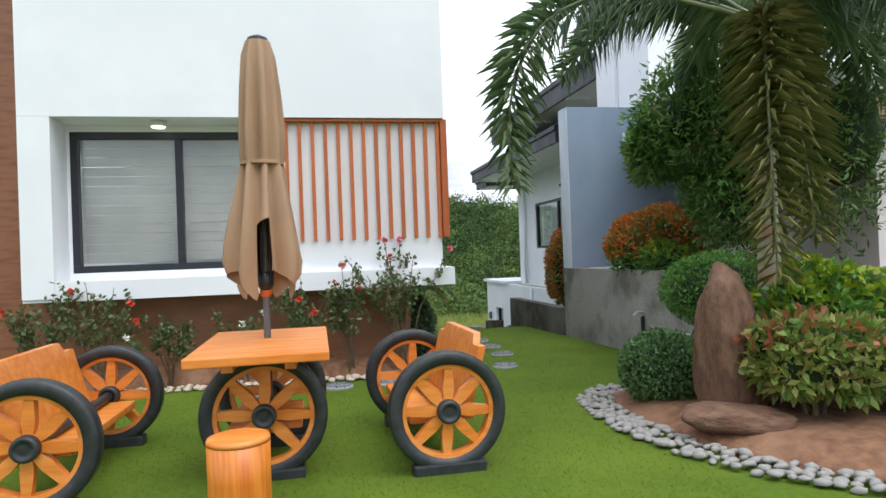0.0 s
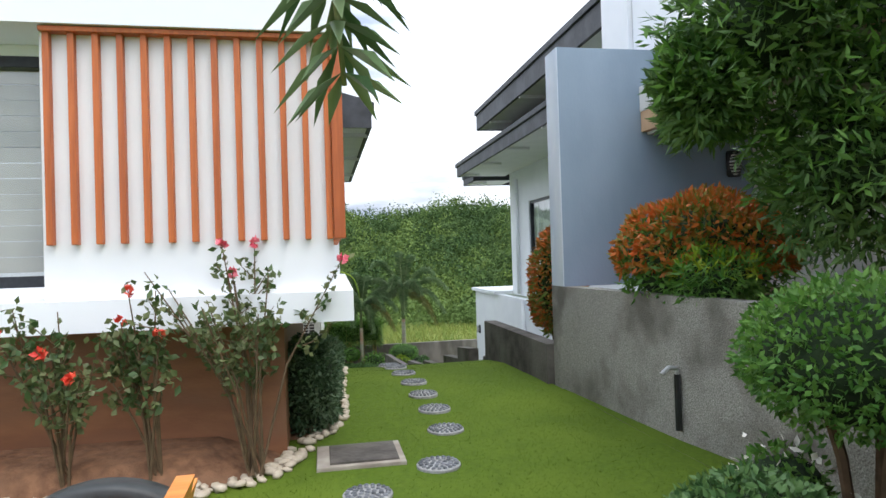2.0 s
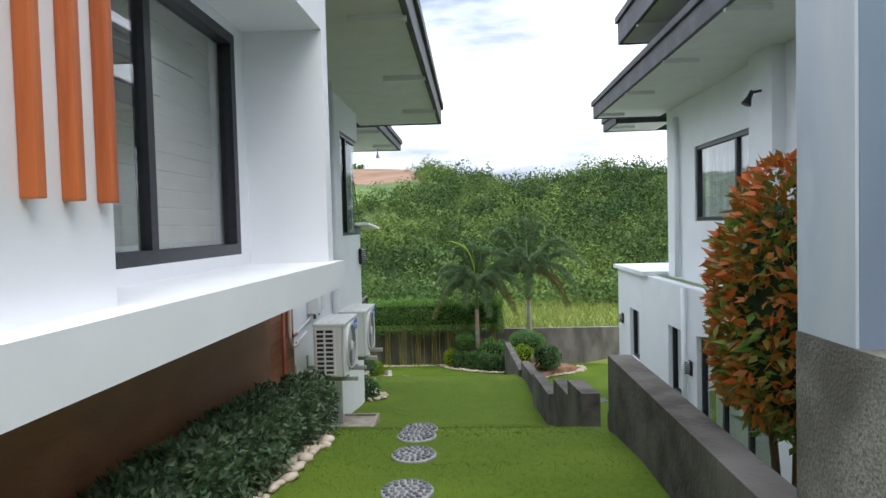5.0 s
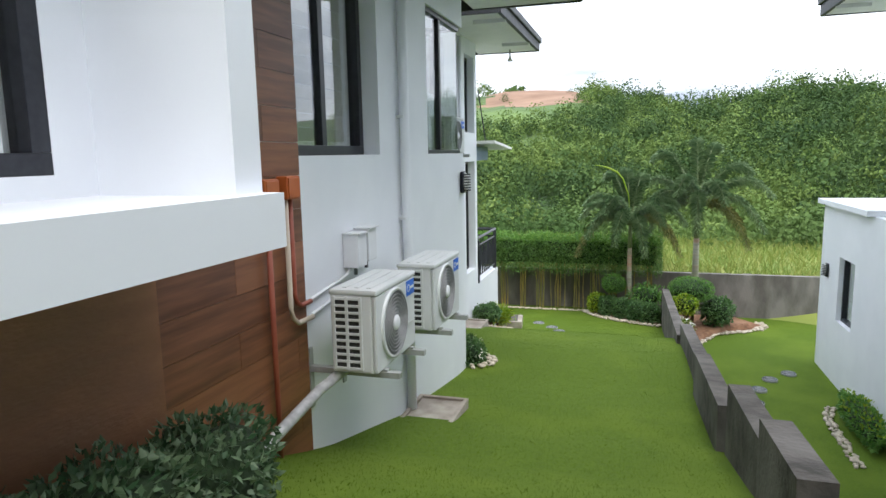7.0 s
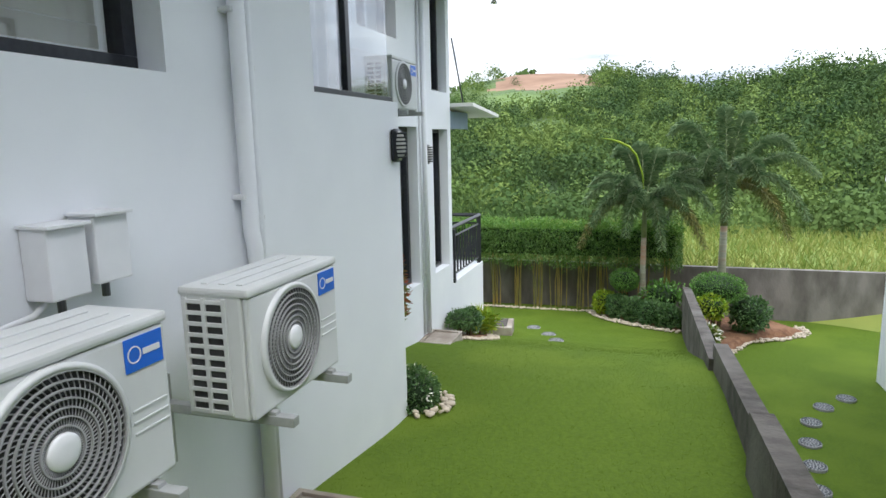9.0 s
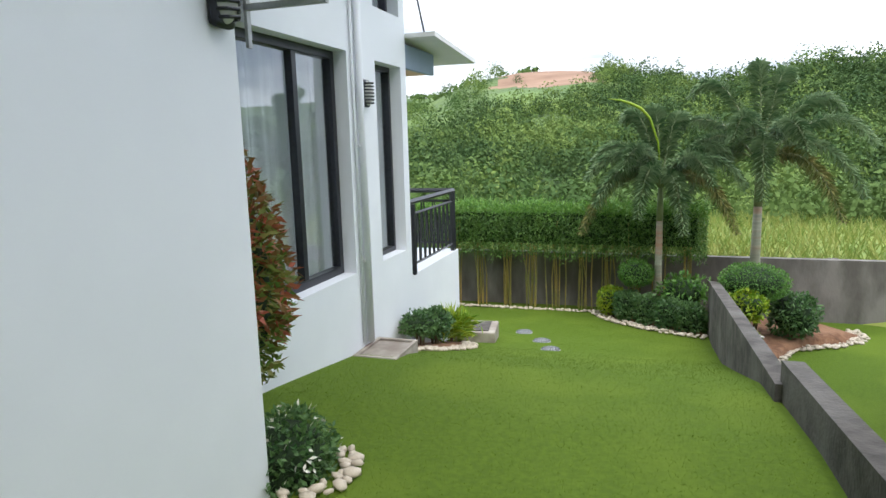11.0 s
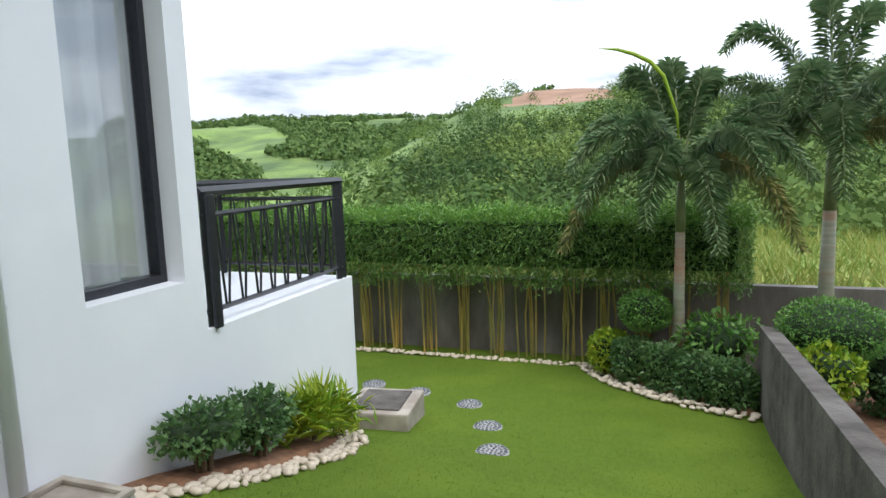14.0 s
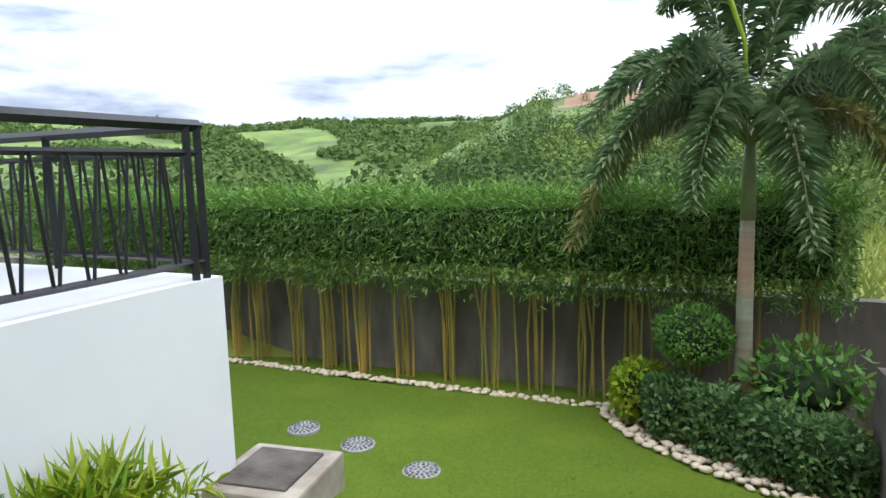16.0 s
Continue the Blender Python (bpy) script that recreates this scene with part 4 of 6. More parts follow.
bm_ = lathe([(0.152, -0.05), (0.155, 0.018), (0.148, 0.024), (0.05, 0.026)], 28)
me0 = bpy.data.meshes.new("mortar_base")
bm_.to_mesh(me0)
bm_.free()
me0.materials.append(M_mortar)
pv, pf, off = [], [], 0
for rad, cnt in ((0.0, 1), (0.045, 6), (0.087, 13), (0.128, 20)):
    for k in range(cnt):
        a = 6.283 * k / cnt + rad * 30
        src = STONES[(k + int(rad * 100)) % 7]
        m = pose(rad * math.cos(a), rad * math.sin(a), 0.026, 0, 0, math.degrees(a) + random.uniform(-30, 30)) @ Matrix.Diagonal((0.021 * random.uniform(0.85, 1.15), 0.0165, 0.019, 1))
        for v in src.vertices:
            pv.append(m @ v.co)
        for p in src.polygons:
            pf.append(tuple(i + off for i in p.vertices))
        off += len(src.vertices)
me1 = pydata(pv, pf, "pebbles")
me1.materials.append(M_pebd)
me1.polygons.foreach_set("use_smooth", [True] * len(me1.polygons))
STEP = (me0, me1)
for x, y in ((-1.9, 6.15), (-0.62, 6.05), (0.16, 6.08), (0.62, 6.1), (1.45, 6.14), (1.9, 6.52), (2.09, 7.28), (2.12, 7.92), (2.12, 8.51), (2.12, 9.12), (2.10, 9.78), (2.08, 10.38), (2.05, 10.90), (2.03, 11.42)):
    stepping_stone(x, y, gz(x, y))
for x, y in ((1.18, 22.6), (0.94, 23.32), (0.54, 24.05), (-0.12, 24.29), (-0.72, 24.42)):
    stepping_stone(x, y, gz(x, y))
for x, y in ((4.42, 18.7), (4.51, 19.26), (4.60, 19.85), (4.68, 20.48), (4.83, 21.15), (5.11, 21.74), (5.5, 22.16)):
    stepping_stone(x, y, -3.03)


def along(pts, step):
    """Points at even steps along a polyline, with the way across it."""
    out = []
    for p, q in zip(pts, pts[1:]):
        p, q = Vector(p), Vector(q)
        n = max(1, int((q - p).length / step))
        d = (q - p).normalized()
        out += [(p + (q - p) * (i + 0.5) / n, Vector((-d.y, d.x))) for i in range(n)]
    return out


def border(name, label, pts, width, size, material, zf, rows, every=1):
    """An edging of loose stones along a polyline, each stone a piece of its own."""
    t = thing(name, label, "stone edging")
    ms = shared_stones(material)
    k = 0
    for p, w in along(pts, size * 1.45):
        for j in range(rows):
            k += 1
            o = p + w * ((j + 0.5) / rows - 0.5) * width + Vector((random.uniform(-1, 1), random.uniform(-1, 1))) * size * 0.35
            s = size * random.uniform(0.65, 1.15)
            ob = part("stone", ms[k % 7], None, t)
            ob.matrix_world = pose(o.x, o.y, zf(o.x, o.y) + s * 0.22 + random.uniform(0, 0.02), random.uniform(-14, 14), random.uniform(-14, 14), random.uniform(0, 360)) @ Matrix.Diagonal((s, s * random.uniform(0.6, 0.9), s * random.uniform(0.6, 0.9), 1))
    return t


def bed(name, label, poly, zf, h=0.035):
    """A low mounded soil bed over an outline."""
    b = bmesh.new()
    cx, cy = sum(p[0] for p in poly) / len(poly), sum(p[1] for p in poly) / len(poly)
    rings = []
    for k, dz in ((1.0, -0.04), (0.97, 0.01), (0.75, h), (0.4, h * 1.15)):
        rings.append([b.verts.new((cx + (x - cx) * k, cy + (y - cy) * k, zf(cx + (x - cx) * k, cy + (y - cy) * k) + dz + 0.012 * noise.noise(Vector((x * 5, y * 5, k))))) for x, y in poly])
    for a, c in zip(rings, rings[1:]):
        for i in range(len(poly)):
            j = (i + 1) % len(poly)
            b.faces.new((a[i], a[j], c[j], c[i]))
    b.faces.new(rings[-1])
    ob = part(name, b, M_soil, None, label, True)
    ob["kind"] = "structure"


FL = [(-3.4, 6.56), (-2.2, 6.54), (-1.06, 6.50), (0.06, 6.42), (0.62, 6.44), (0.95, 6.65), (1.08, 7.1)]
bed("soil_bed_roses", "red-brown soil under the rose bushes", [(-3.4, 6.62), (-2.2, 6.60), (-1.06, 6.55), (0.06, 6.45), (0.6, 6.48), (0.95, 6.72), (1.02, 7.2), (0.9, 7.3), (-1, 7.3), (-3.4, 7.3)], gz, 0.15)
border("white_pebble_edging", "white pebble edging along the rose bed", FL, 0.16, 0.052, M_pebw, gz, 3)
SL_ = [(1.08, 7.2), (1.26, 7.5), (1.36, 8.0), (1.36, 9.0), (1.40, 10.0), (1.44, 10.8), (1.25, 11.2)]
bed("soil_bed_hedge", "dark soil under the low hedge", [(0.9, 7.3), (1.1, 7.3), (1.3, 7.6), (1.36, 8.2), (1.38, 10), (1.42, 10.9), (1.2, 11.3), (0.9, 11.3)], gz, 0.04)
border("white_pebble_edging", "white pebble edging along the low hedge", SL_, 0.15, 0.055, M_pebw, gz, 2)
RB = [(2.55, 5.1), (2.2, 4.95), (2.04, 4.55), (2.03, 4.0), (2.1, 3.5), (2.28, 3.08), (2.6, 2.70), (3.1, 2.35), (3.8, 2.1)]
bed("soil_bed_rock", "red-brown soil of the rock garden", [(2.6, 5.15), (2.25, 5.0), (2.12, 4.55), (2.12, 4.0), (2.2, 3.5), (2.38, 3.1), (2.7, 2.75), (3.2, 2.4), (4.2, 2.2), (5.2, 2.6), (4.3, 3.4), (3.78, 4.7), (3.5, 5.3)], gz, 0.10)
border("river_stone_edging", "grey river stone edging round the rock garden", RB, 0.27, 0.046, M_pebg, gz, 5)

drain = thing("drain_cover", "weathered concrete drain cover sunk in the lawn", "drain cover")
part("rim", box(1.18, 1.72, 6.60, 7.06, -0.06, 0.012, 0.008), M_slab, drain)
part("cover", box(1.26, 1.68, 6.64, 7.02, -0.02, 0.024, 0.006), M_concdark, drain)


def pad(x0, x1, y0, y1, z, label):
    t = thing("splash_pad", label, "concrete pad")
    part("slab", box(x0, x1, y0, y1, z - 0.25, z, 0.015), M_slab, t)
    for a in ((x0, x0 + 0.04, y0, y1), (x1 - 0.04, x1, y0, y1), (x0 + 0.04, x1 - 0.04, y0, y0 + 0.04), (x0 + 0.04, x1 - 0.04, y1 - 0.04, y1)):
        part("raised_edge", box(*a, z, z + 0.025, 0.006), M_slab, t)


pad(0.71, 1.2, 14.25, 14.9, -1.16, "stained concrete splash pad under the downpipe")
pad(-0.22, 0.22, 19.5, 20.1, -1.775, "pale concrete splash pad beside the wing wall")
cb = thing("concrete_catch_basin", "square grey concrete catch basin with a dark lid", "catch basin", m=pose(-0.03, 23.2, 0, 0, 0, 8))
part("basin_wall", box(-0.30, 0.32, -0.32, 0.32, -3.0, -2.52, 0.02), M_slab, cb)
part("lid", box(-0.22, 0.22, -0.24, 0.24, -2.53, -2.505, 0.008), M_concdark, cb, "dark stained lid")

# ---- rocks ----
def rock(name, label, m, seed, taper=0.0):
    b = bmesh.new()
    bmesh.ops.create_icosphere(b, subdivisions=4, radius=1)
    for v in b.verts:
        u = v.co.normalized()
        s = Vector((abs(u.x) ** 0.75 * (1 if u.x > 0 else -1), abs(u.y) ** 0.75 * (1 if u.y > 0 else -1), abs(u.z) ** 0.75 * (1 if u.z > 0 else -1)))
        k = 1 + 0.16 * noise.noise(u * 1.7 + Vector((seed, 0, 0))) + 0.05 * noise.noise(u * 6 + Vector((seed, 4, 0)))
        v.co = s * k
        f = 1 - taper * (v.co.z + 1) / 2
        v.co.x *= f
        v.co.y *= f
    ob = part(name, b, M_rock, None, "", True)
    ob.matrix_world = m
    return tagged(ob, label, "rock")


rock("standing_rock", "tall red-brown standing stone in the rock garden", pose(2.68, 3.86, 0.46, 0, -3, 20) @ Matrix.Diagonal((0.26, 0.2, 0.57, 1)), 1.0, 0.30)
rock("flat_rock", "flat reddish boulder lying before the standing stone", pose(2.50, 3.52, 0.12, 0, 5, -14) @ Matrix.Diagonal((0.33, 0.17, 0.085, 1)), 5.0)

# ---- bushes of the front garden ----
bush("round_bush", "dark green clipped ball bush", (2.50, 4.42, 0.28), (0.31, 0.31, 0.29), L_ball, 5200, (0.034, 0.02), stems=3, ground=0.05, lump=0.02)
bush("round_bush", "light green clipped dome bush on a stem", (3.24, 4.78, 0.82), (0.46, 0.48, 0.31), L_green, 5200, (0.04, 0.02), stems=3, ground=0.05, lump=0.03)
bush("flowering_bush", "small leafy bush with white flowers behind the ball bush", (3.06, 5.02, 0.24), (0.20, 0.20, 0.19), L_green, 700, (0.05, 0.026), stems=4, ground=0.05, lump=0.2, shell=0.5, tips=(L_wpet, 45, 0.0))
bush("copper_bush", "loose copper and green leaved shrub", (3.05, 3.55, 0.46), (0.42, 0.38, 0.25), L_mix, 2000, (0.085, 0.045), stems=5, ground=0.06, lump=0.12, tips=(L_redg, 250, 0.3), box_like=0.3)
bush("green_bush", "small-leaved bright green shrub", (2.78, 3.95, 0.42), (0.24, 0.24, 0.26), L_green, 2200, (0.04, 0.025), stems=3, ground=0.06, lump=0.1)
bush("lime_bush", "yellow-green shrub behind the copper shrub", (3.62, 4.15, 0.62), (0.48, 0.45, 0.38), L_green, 1900, (0.09, 0.055), stems=4, ground=0.05, lump=0.12, tips=(L_lime, 750, 0.15))
bush("copper_bush", "loose copper and green leaved shrub", (3.85, 3.2, 0.45), (0.45, 0.4, 0.32), L_mix, 1600, (0.085, 0.045), stems=4, ground=0.06, lump=0.12, box_like=0.3)
bush("orange_bush", "rounded bush with orange-red young leaves", (4.02, 7.05, 1.16), (0.58, 0.66, 0.46), L_green, 2400, (0.075, 0.03), low=-0.95, lump=0.06, tips=(L_red, 3600, -0.25), stems=3, ground=0.8)
bush("lime_bush", "bright green fine-leaved shrub in the planter", (3.82, 6.62, 1.04), (0.26, 0.34, 0.20), L_green, 1500, (0.09, 0.018), lump=0.2, tips=(L_lime, 420, 0.0), stems=3, ground=0.8)
bush("orange_bush", "orange-red leaved bush beside the fin wall", (3.83, 9.5, 0.84), (0.29, 0.38, 0.62), L_mix, 1800, (0.075, 0.03), lump=0.06, tips=(L_red, 2400, -0.7), stems=3, ground=-0.6)


def limb_tree(name, label, base, h, crowns, material, leaf, n, trunk=0.09, tips=None):
    t = thing(name, label, "tree")
    x, y, z = base
    part("trunk", tube([(x, y, z - 0.1), (x + 0.05, y, z + h * 0.3), (x - 0.03, y + 0.04, z + h * 0.65), (x, y, z + h)], [trunk, trunk * 0.8, trunk * 0.55, trunk * 0.25], 9), M_bark, t, "", True)
    v, f, o = [], [], 0
    for c, r in crowns:
        p = Vector(c)
        q = Vector((x, y, min(max(p.z - r[2] * 0.6, z + 0.3), z + h)))
        part("limb", tube([q, (q + p) / 2 + Vector((0, 0, 0.08)), p], [trunk * 0.4, trunk * 0.3, trunk * 0.15], 6), M_bark, t)
        part("shade_core", core(c, r, 0, 0.5), M_core, t, "", True)
        pts, nr = blob(n, c, r, 0.42, -1, 0.22)
        a, g = leaves(pts, nr, *leaf)
        v.append(a)
        f.append(g + o)
        o += len(a)
        if tips:
            pts, nr = blob(tips[1], c, np.asarray(r) * 1.04, 0.1, -0.3, 0.22)
            part("young_leaves", quick(*leaves(pts, nr, *leaf), "young"), tips[0], t)
    part("crown", quick(np.concatenate(v), np.concatenate(f), "crown"), material, t)
    return t


limb_tree("dark_tree", "dense dark green fine-leaved tree behind the planter wall", (4.35, 5.45, 0.8), 3.3,
          [((4.1, 5.75, 1.66), (0.45, 0.45, 0.5)), ((4.35, 5.8, 1.9), (0.62, 0.6, 0.8)), ((3.72, 5.9, 2.5), (0.5, 0.5, 0.55)), ((4.3, 5.6, 3.0), (0.65, 0.6, 0.8)), ((4.95, 5.3, 2.2), (0.7, 0.7, 1.0)), ((4.9, 5.0, 3.5), (0.8, 0.7, 0.8)), ((3.4, 6.0, 2.15), (0.26, 0.25, 0.3))],
          L_conif, (0.10, 0.026), 3000, tips=(L_green, 520))


# ---- palms ----
def frond(parent, p0, p1, p2, material, leaf=0.24, n=46, ring=6, wide=0.018, stalk=0.16):
    """A plumose palm frond on a bent rachis: leaflets stand out all round it."""
    p0, p1, p2 = (np.array(p, dtype=float) for p in (p0, p1, p2))
    curve = lambda t: (1 - t) ** 2 * p0 + 2 * t * (1 - t) * p1 + t * t * p2
    fr = part("frond_stalk", tube([tuple(curve(i / 12)) for i in range(13)], [0.016 * (1 - 0.8 * i / 12) + 0.003 for i in range(13)], 6), M_stalk, parent, "", True)
    vs = []
    for i in range(n):
        t = stalk + (1 - stalk) * (i + 0.5) / n
        p, d = curve(t), curve(min(t + 0.02, 1.02)) - curve(t)
        d /= np.linalg.norm(d) + 1e-9
        u = np.cross(d, (0, 0, 1.0))
        u /= np.linalg.norm(u) + 1e-9
        w = np.cross(u, d)
        for k in range(ring):
            a = 6.283 * (k + rng.uniform(-0.3, 0.3)) / ring + i * 0.7
            o = math.cos(a) * u + 0.8 * math.sin(a) * w
            lv = leaf * rng.uniform(0.75, 1.15) * (1 - 0.45 * max(0, t - 0.7) / 0.3)
            way = o * 0.93 + d * 0.38
            tip = p + way * lv + np.array((0, 0, -0.22 * lv))
            mid = p + way * lv * 0.55
            sd = np.cross(way, d) * wide
            vs += [p, mid + sd, tip, mid - sd]
    f = np.arange(len(vs)).reshape(-1, 4)
    part("leaf_fringe", quick(np.array(vs), np.concatenate([f[:, [0, 1, 2]], f[:, [0, 2, 3]]]), "leaflets"), material, fr)["kind"] = "stuff"


def palm(label, base, top, radius, fronds, shaft=0.7, leaf=0.24, n=46, lean=0.0):
    """fronds: (bearing, reach, rise, drop, yellow)."""
    t = thing("foxtail_palm", label, "palm tree", "foxtail palms")
    x, y, z = base
    cx = x + lean
    tk = part("trunk", tube([(x, y, z - 0.1), (x + lean * 0.1, y, z + 0.08), (x + lean * 0.4, y, z + (top - z) * 0.4), (x + lean * 0.75, y, top - shaft)], [radius * 1.5, radius * 1.35, radius, radius * 0.85], 14), M_palmtrunk, t, "ringed grey-brown trunk", True)
    part("crown_shaft", tube([(x + lean * 0.75, y, top - shaft), (x + lean * 0.9, y, top - shaft * 0.4), (cx, y, top + 0.1)], [radius * 0.9, radius * 0.8, radius * 0.3], 12), M_stalk, t, "green crown shaft", True)
    for bearing, reach, rise, drop, yel, *far_ in fronds:
        out = far_[0] if far_ else 0.55
        dx, dy = math.cos(radians(bearing)), math.sin(radians(bearing))
        frond(t, (cx, y, top - 0.1), (cx + dx * reach * out, y + dy * reach * out, top + rise), (cx + dx * reach, y + dy * reach, top + drop), L_palmy if yel else L_palm, leaf, n)
    return t


palm("foxtail palm with arching fronds in the rock garden", (3.28, 4.2, 0.05), 2.92, 0.075,
     [(183, 1.98, 0.5, -1.30, 0, 1.12), (236, 0.67, 0.15, -1.95, 1), (262, 0.56, 0.1, -1.7, 1), (155, 1.45, 0.5, -0.35, 0), (300, 1.1, 0.5, -0.65, 0), (20, 1.8, 0.6, -0.5, 0), (75, 1.7, 0.7, -0.3, 0), (120, 1.55, 0.9, 0.2, 0), (340, 1.7, 0.8, 0.0, 0), (240, 1.0, 1.0, 0.9, 0)], 0.6, 0.34, 52)
palm("foxtail palm over the clipped garden bed", (2.56, 25.6, -2.95), -0.55, 0.062,
     [(185, 1.2, 0.95, 0.05, 0), (160, 1.2, 1.05, 0.35, 0), (212, 1.2, 0.75, -0.35, 0), (192, 1.3, 0.62, -0.85, 1), (250, 1.0, 0.75, -0.5, 0), (290, 1.0, 0.6, -0.75, 0), (345, 1.2, 0.6, -0.8, 1), (0, 1.3, 0.85, -0.1, 0), (22, 1.2, 1.0, 0.3, 0), (60, 0.7, 1.5, 0.95, 0), (110, 0.55, 1.6, 1.1, 0), (150, 0.75, 1.6, 1.0, 0), (312, 1.1, 0.9, 0.0, 0), (232, 0.95, 1.05, 0.25, 0)], 0.65, 0.22, 58)
palm("tall foxtail palm beside the back wall", (4.15, 26.3, -2.9), -0.22, 0.08,
     [(178, 1.6, 1.3, 0.2, 0), (152, 1.25, 1.9, 1.1, 0), (205, 1.5, 1.0, -0.3, 0), (95, 0.6, 2.0, 1.5, 0), (55, 0.9, 1.9, 1.35, 0), (22, 1.4, 1.5, 0.75, 0), (0, 1.7, 1.2, 0.2, 0), (340, 1.55, 0.8, -0.6, 0), (320, 1.4, 0.55, -0.95, 1), (265, 1.0, 0.9, -0.6, 0), (240, 1.1, 1.3, 0.3, 0), (295, 1.2, 1.2, 0.1, 0), (190, 1.2, 0.6, -0.75, 0)], 0.8, 0.23, 58)
sp = part("palm_spear", tube([(2.55, 25.6, -0.5), (2.50, 25.58, 0.1), (2.36, 25.55, 0.5), (2.22, 25.53, 0.66), (2.05, 25.5, 0.75), (1.88, 25.5, 0.81), (1.68, 25.5, 0.84)], [0.012, 0.016, 0.022, 0.025, 0.024, 0.018, 0.004], 7), L_lime, bpy.data.objects["foxtail_palm.001"], "unopened yellow-green spear leaf", True)


# ---- roses ----
def rose(x, y, h, spread, n, petal, seed, label):
    t = thing("rose_bush", label, "rose bush", "rose bushes along the house")
    r = random.Random(seed)
    pts, tips = [], []
    z = gz(x, y) + 0.03
    for i in range(n):
        a = r.uniform(0, 6.283)
        k = spread * r.uniform(0.3, 1.0)
        hh = h * r.uniform(0.6, 1.0)
        p = [Vector((x + r.uniform(-0.05, 0.05), y + r.uniform(-0.04, 0.04), z)), Vector((x + k * 0.35 * math.cos(a), y + k * 0.25 * math.sin(a) - 0.04, z + hh * 0.5)), Vector((x + k * math.cos(a), y + k * 0.45 * math.sin(a) - 0.10, z + hh))]
        part("cane", tube(p, [0.009, 0.007, 0.003], 5), M_stem, t)
        for s in range(4):
            q = p[1].lerp(p[2], r.uniform(0.0, 0.8))
            e = q + Vector((r.uniform(-1, 1) * 0.14, r.uniform(-1, 1) * 0.09, r.uniform(0.03, 0.16)))
            tube_me = tube([q, e], [0.004, 0.002], 4)
            part("twig", tube_me, M_stem, t)
            for _ in range(14):
                pts.append(q.lerp(e, r.uniform(0.1, 1.15)) + Vector([r.gauss(0, 0.025) for _ in range(3)]))
        for _ in range(9):
            pts.append(p[1].lerp(p[2], r.uniform(0.3, 1.05)) + Vector([r.gauss(0, 0.03) for _ in range(3)]))
        tips.append(p[2])
    P = np.array([tuple(p) for p in pts])
    part("leaves", quick(*leaves(P, np.tile((0, 0, 0.5), (len(P), 1)), 0.055, 0.036, 1.0), "leaves"), L_rose, t)
    for p in tips[::4]:
        u = rng.normal(0, 1, (16, 3))
        u /= np.linalg.norm(u, axis=1, keepdims=True)
        part("flower", quick(*leaves(np.array(p) + u * 0.014, u + (0, 0, 0.6), 0.038, 0.038, 0.25, 0.3), "flower"), petal, t)


rose(-2.55, 6.62, 1.05, 0.42, 9, L_petal, 1, "leafy rose bush with red blooms")
rose(-2.05, 6.60, 1.05, 0.40, 8, L_petal, 2, "leafy rose bush with red blooms")
rose(-1.45, 6.58, 0.75, 0.38, 7, L_wpet, 3, "low rose bush with small white blooms")
rose(-0.75, 6.56, 0.75, 0.40, 7, L_wpet, 4, "low rose bush with small white blooms")
rose(-0.15, 6.54, 1.0, 0.42, 9, L_petal, 5, "thin rose bush with red blooms")
rose(0.30, 6.56, 1.1, 0.38, 9, L_petal, 6, "thin rose bush with orange-red blooms")
rose(0.84, 6.60, 1.36, 0.60, 14, L_pink, 7, "tall sparse rose bush with pink-red blooms")
rose(-3.2, 6.64, 0.55, 0.35, 5, L_petal, 8, "low rose bush with red blooms")

# ---- hedges beside the house ----
hd = thing("low_hedge", "dark small-leaved low hedge along the brown base wall", "hedge")
v, f, o = [], [], 0
for i in range(9):
    y = 7.65 + i * 0.42
    c, r = (1.13 + 0.015 * i, y, gz(1.1, y) + 0.20), (0.22, 0.30, 0.21)
    part("shade_core", core(c, r, 0.3, 0.8), M_core, hd, "", True)
    p, nr = blob(2400, c, r, 0.25, -0.9, 0.1, 0.3)
    a, g = leaves(p, nr, 0.045, 0.02)
    v.append(a)
    f.append(g + o)
    o += len(a)
part("crown", quick(np.concatenate(v), np.concatenate(f), "crown"), L_hedge, hd)
bush("round_bush", "dark round bush at the corner of the base wall", (1.13, 7.48, 0.36), (0.22, 0.24, 0.36), L_hedge, 2600, (0.04, 0.022), ground=0.0, stems=2)
bush("round_bush", "dark green small bush with white flowers at the wall corner", (0.64, 17.0, -1.42), (0.25, 0.28, 0.26), L_ball, 2200, (0.045, 0.022), ground=-1.52, tips=(L_wpet, 60, -0.2))
border("white_pebble_edging", "white pebbles round the corner bush", [(0.74, 16.70), (0.92, 16.80), (0.96, 17.1), (0.78, 17.35)], 0.12, 0.05, M_pebw, gz, 2)
bush("red_tip_shrub", "tall loose shrub with red-tipped leaves beside the wing", (0.12, 17.3, -0.58), (0.29, 0.34, 0.68), L_mix, 2300, (0.085, 0.032), lump=0.14, tips=(L_redg, 1500, -0.6), stems=4, ground=-1.55, shell=0.4)
bush("small_bush", "small dark green bush on thin stems beside the terrace wall", (-0.03, 20.82, -1.80), (0.20, 0.25, 0.13), L_ball, 1100, (0.05, 0.026), stems=5, ground=-2.16, lump=0.2, shell=0.45)
bush("small_bush", "rounded dark green bush on thin stems beside the terrace wall", (-0.03, 21.33, -1.93), (0.21, 0.27, 0.17), L_ball, 1500, (0.05, 0.026), stems=5, ground=-2.3, lump=0.2, shell=0.45)
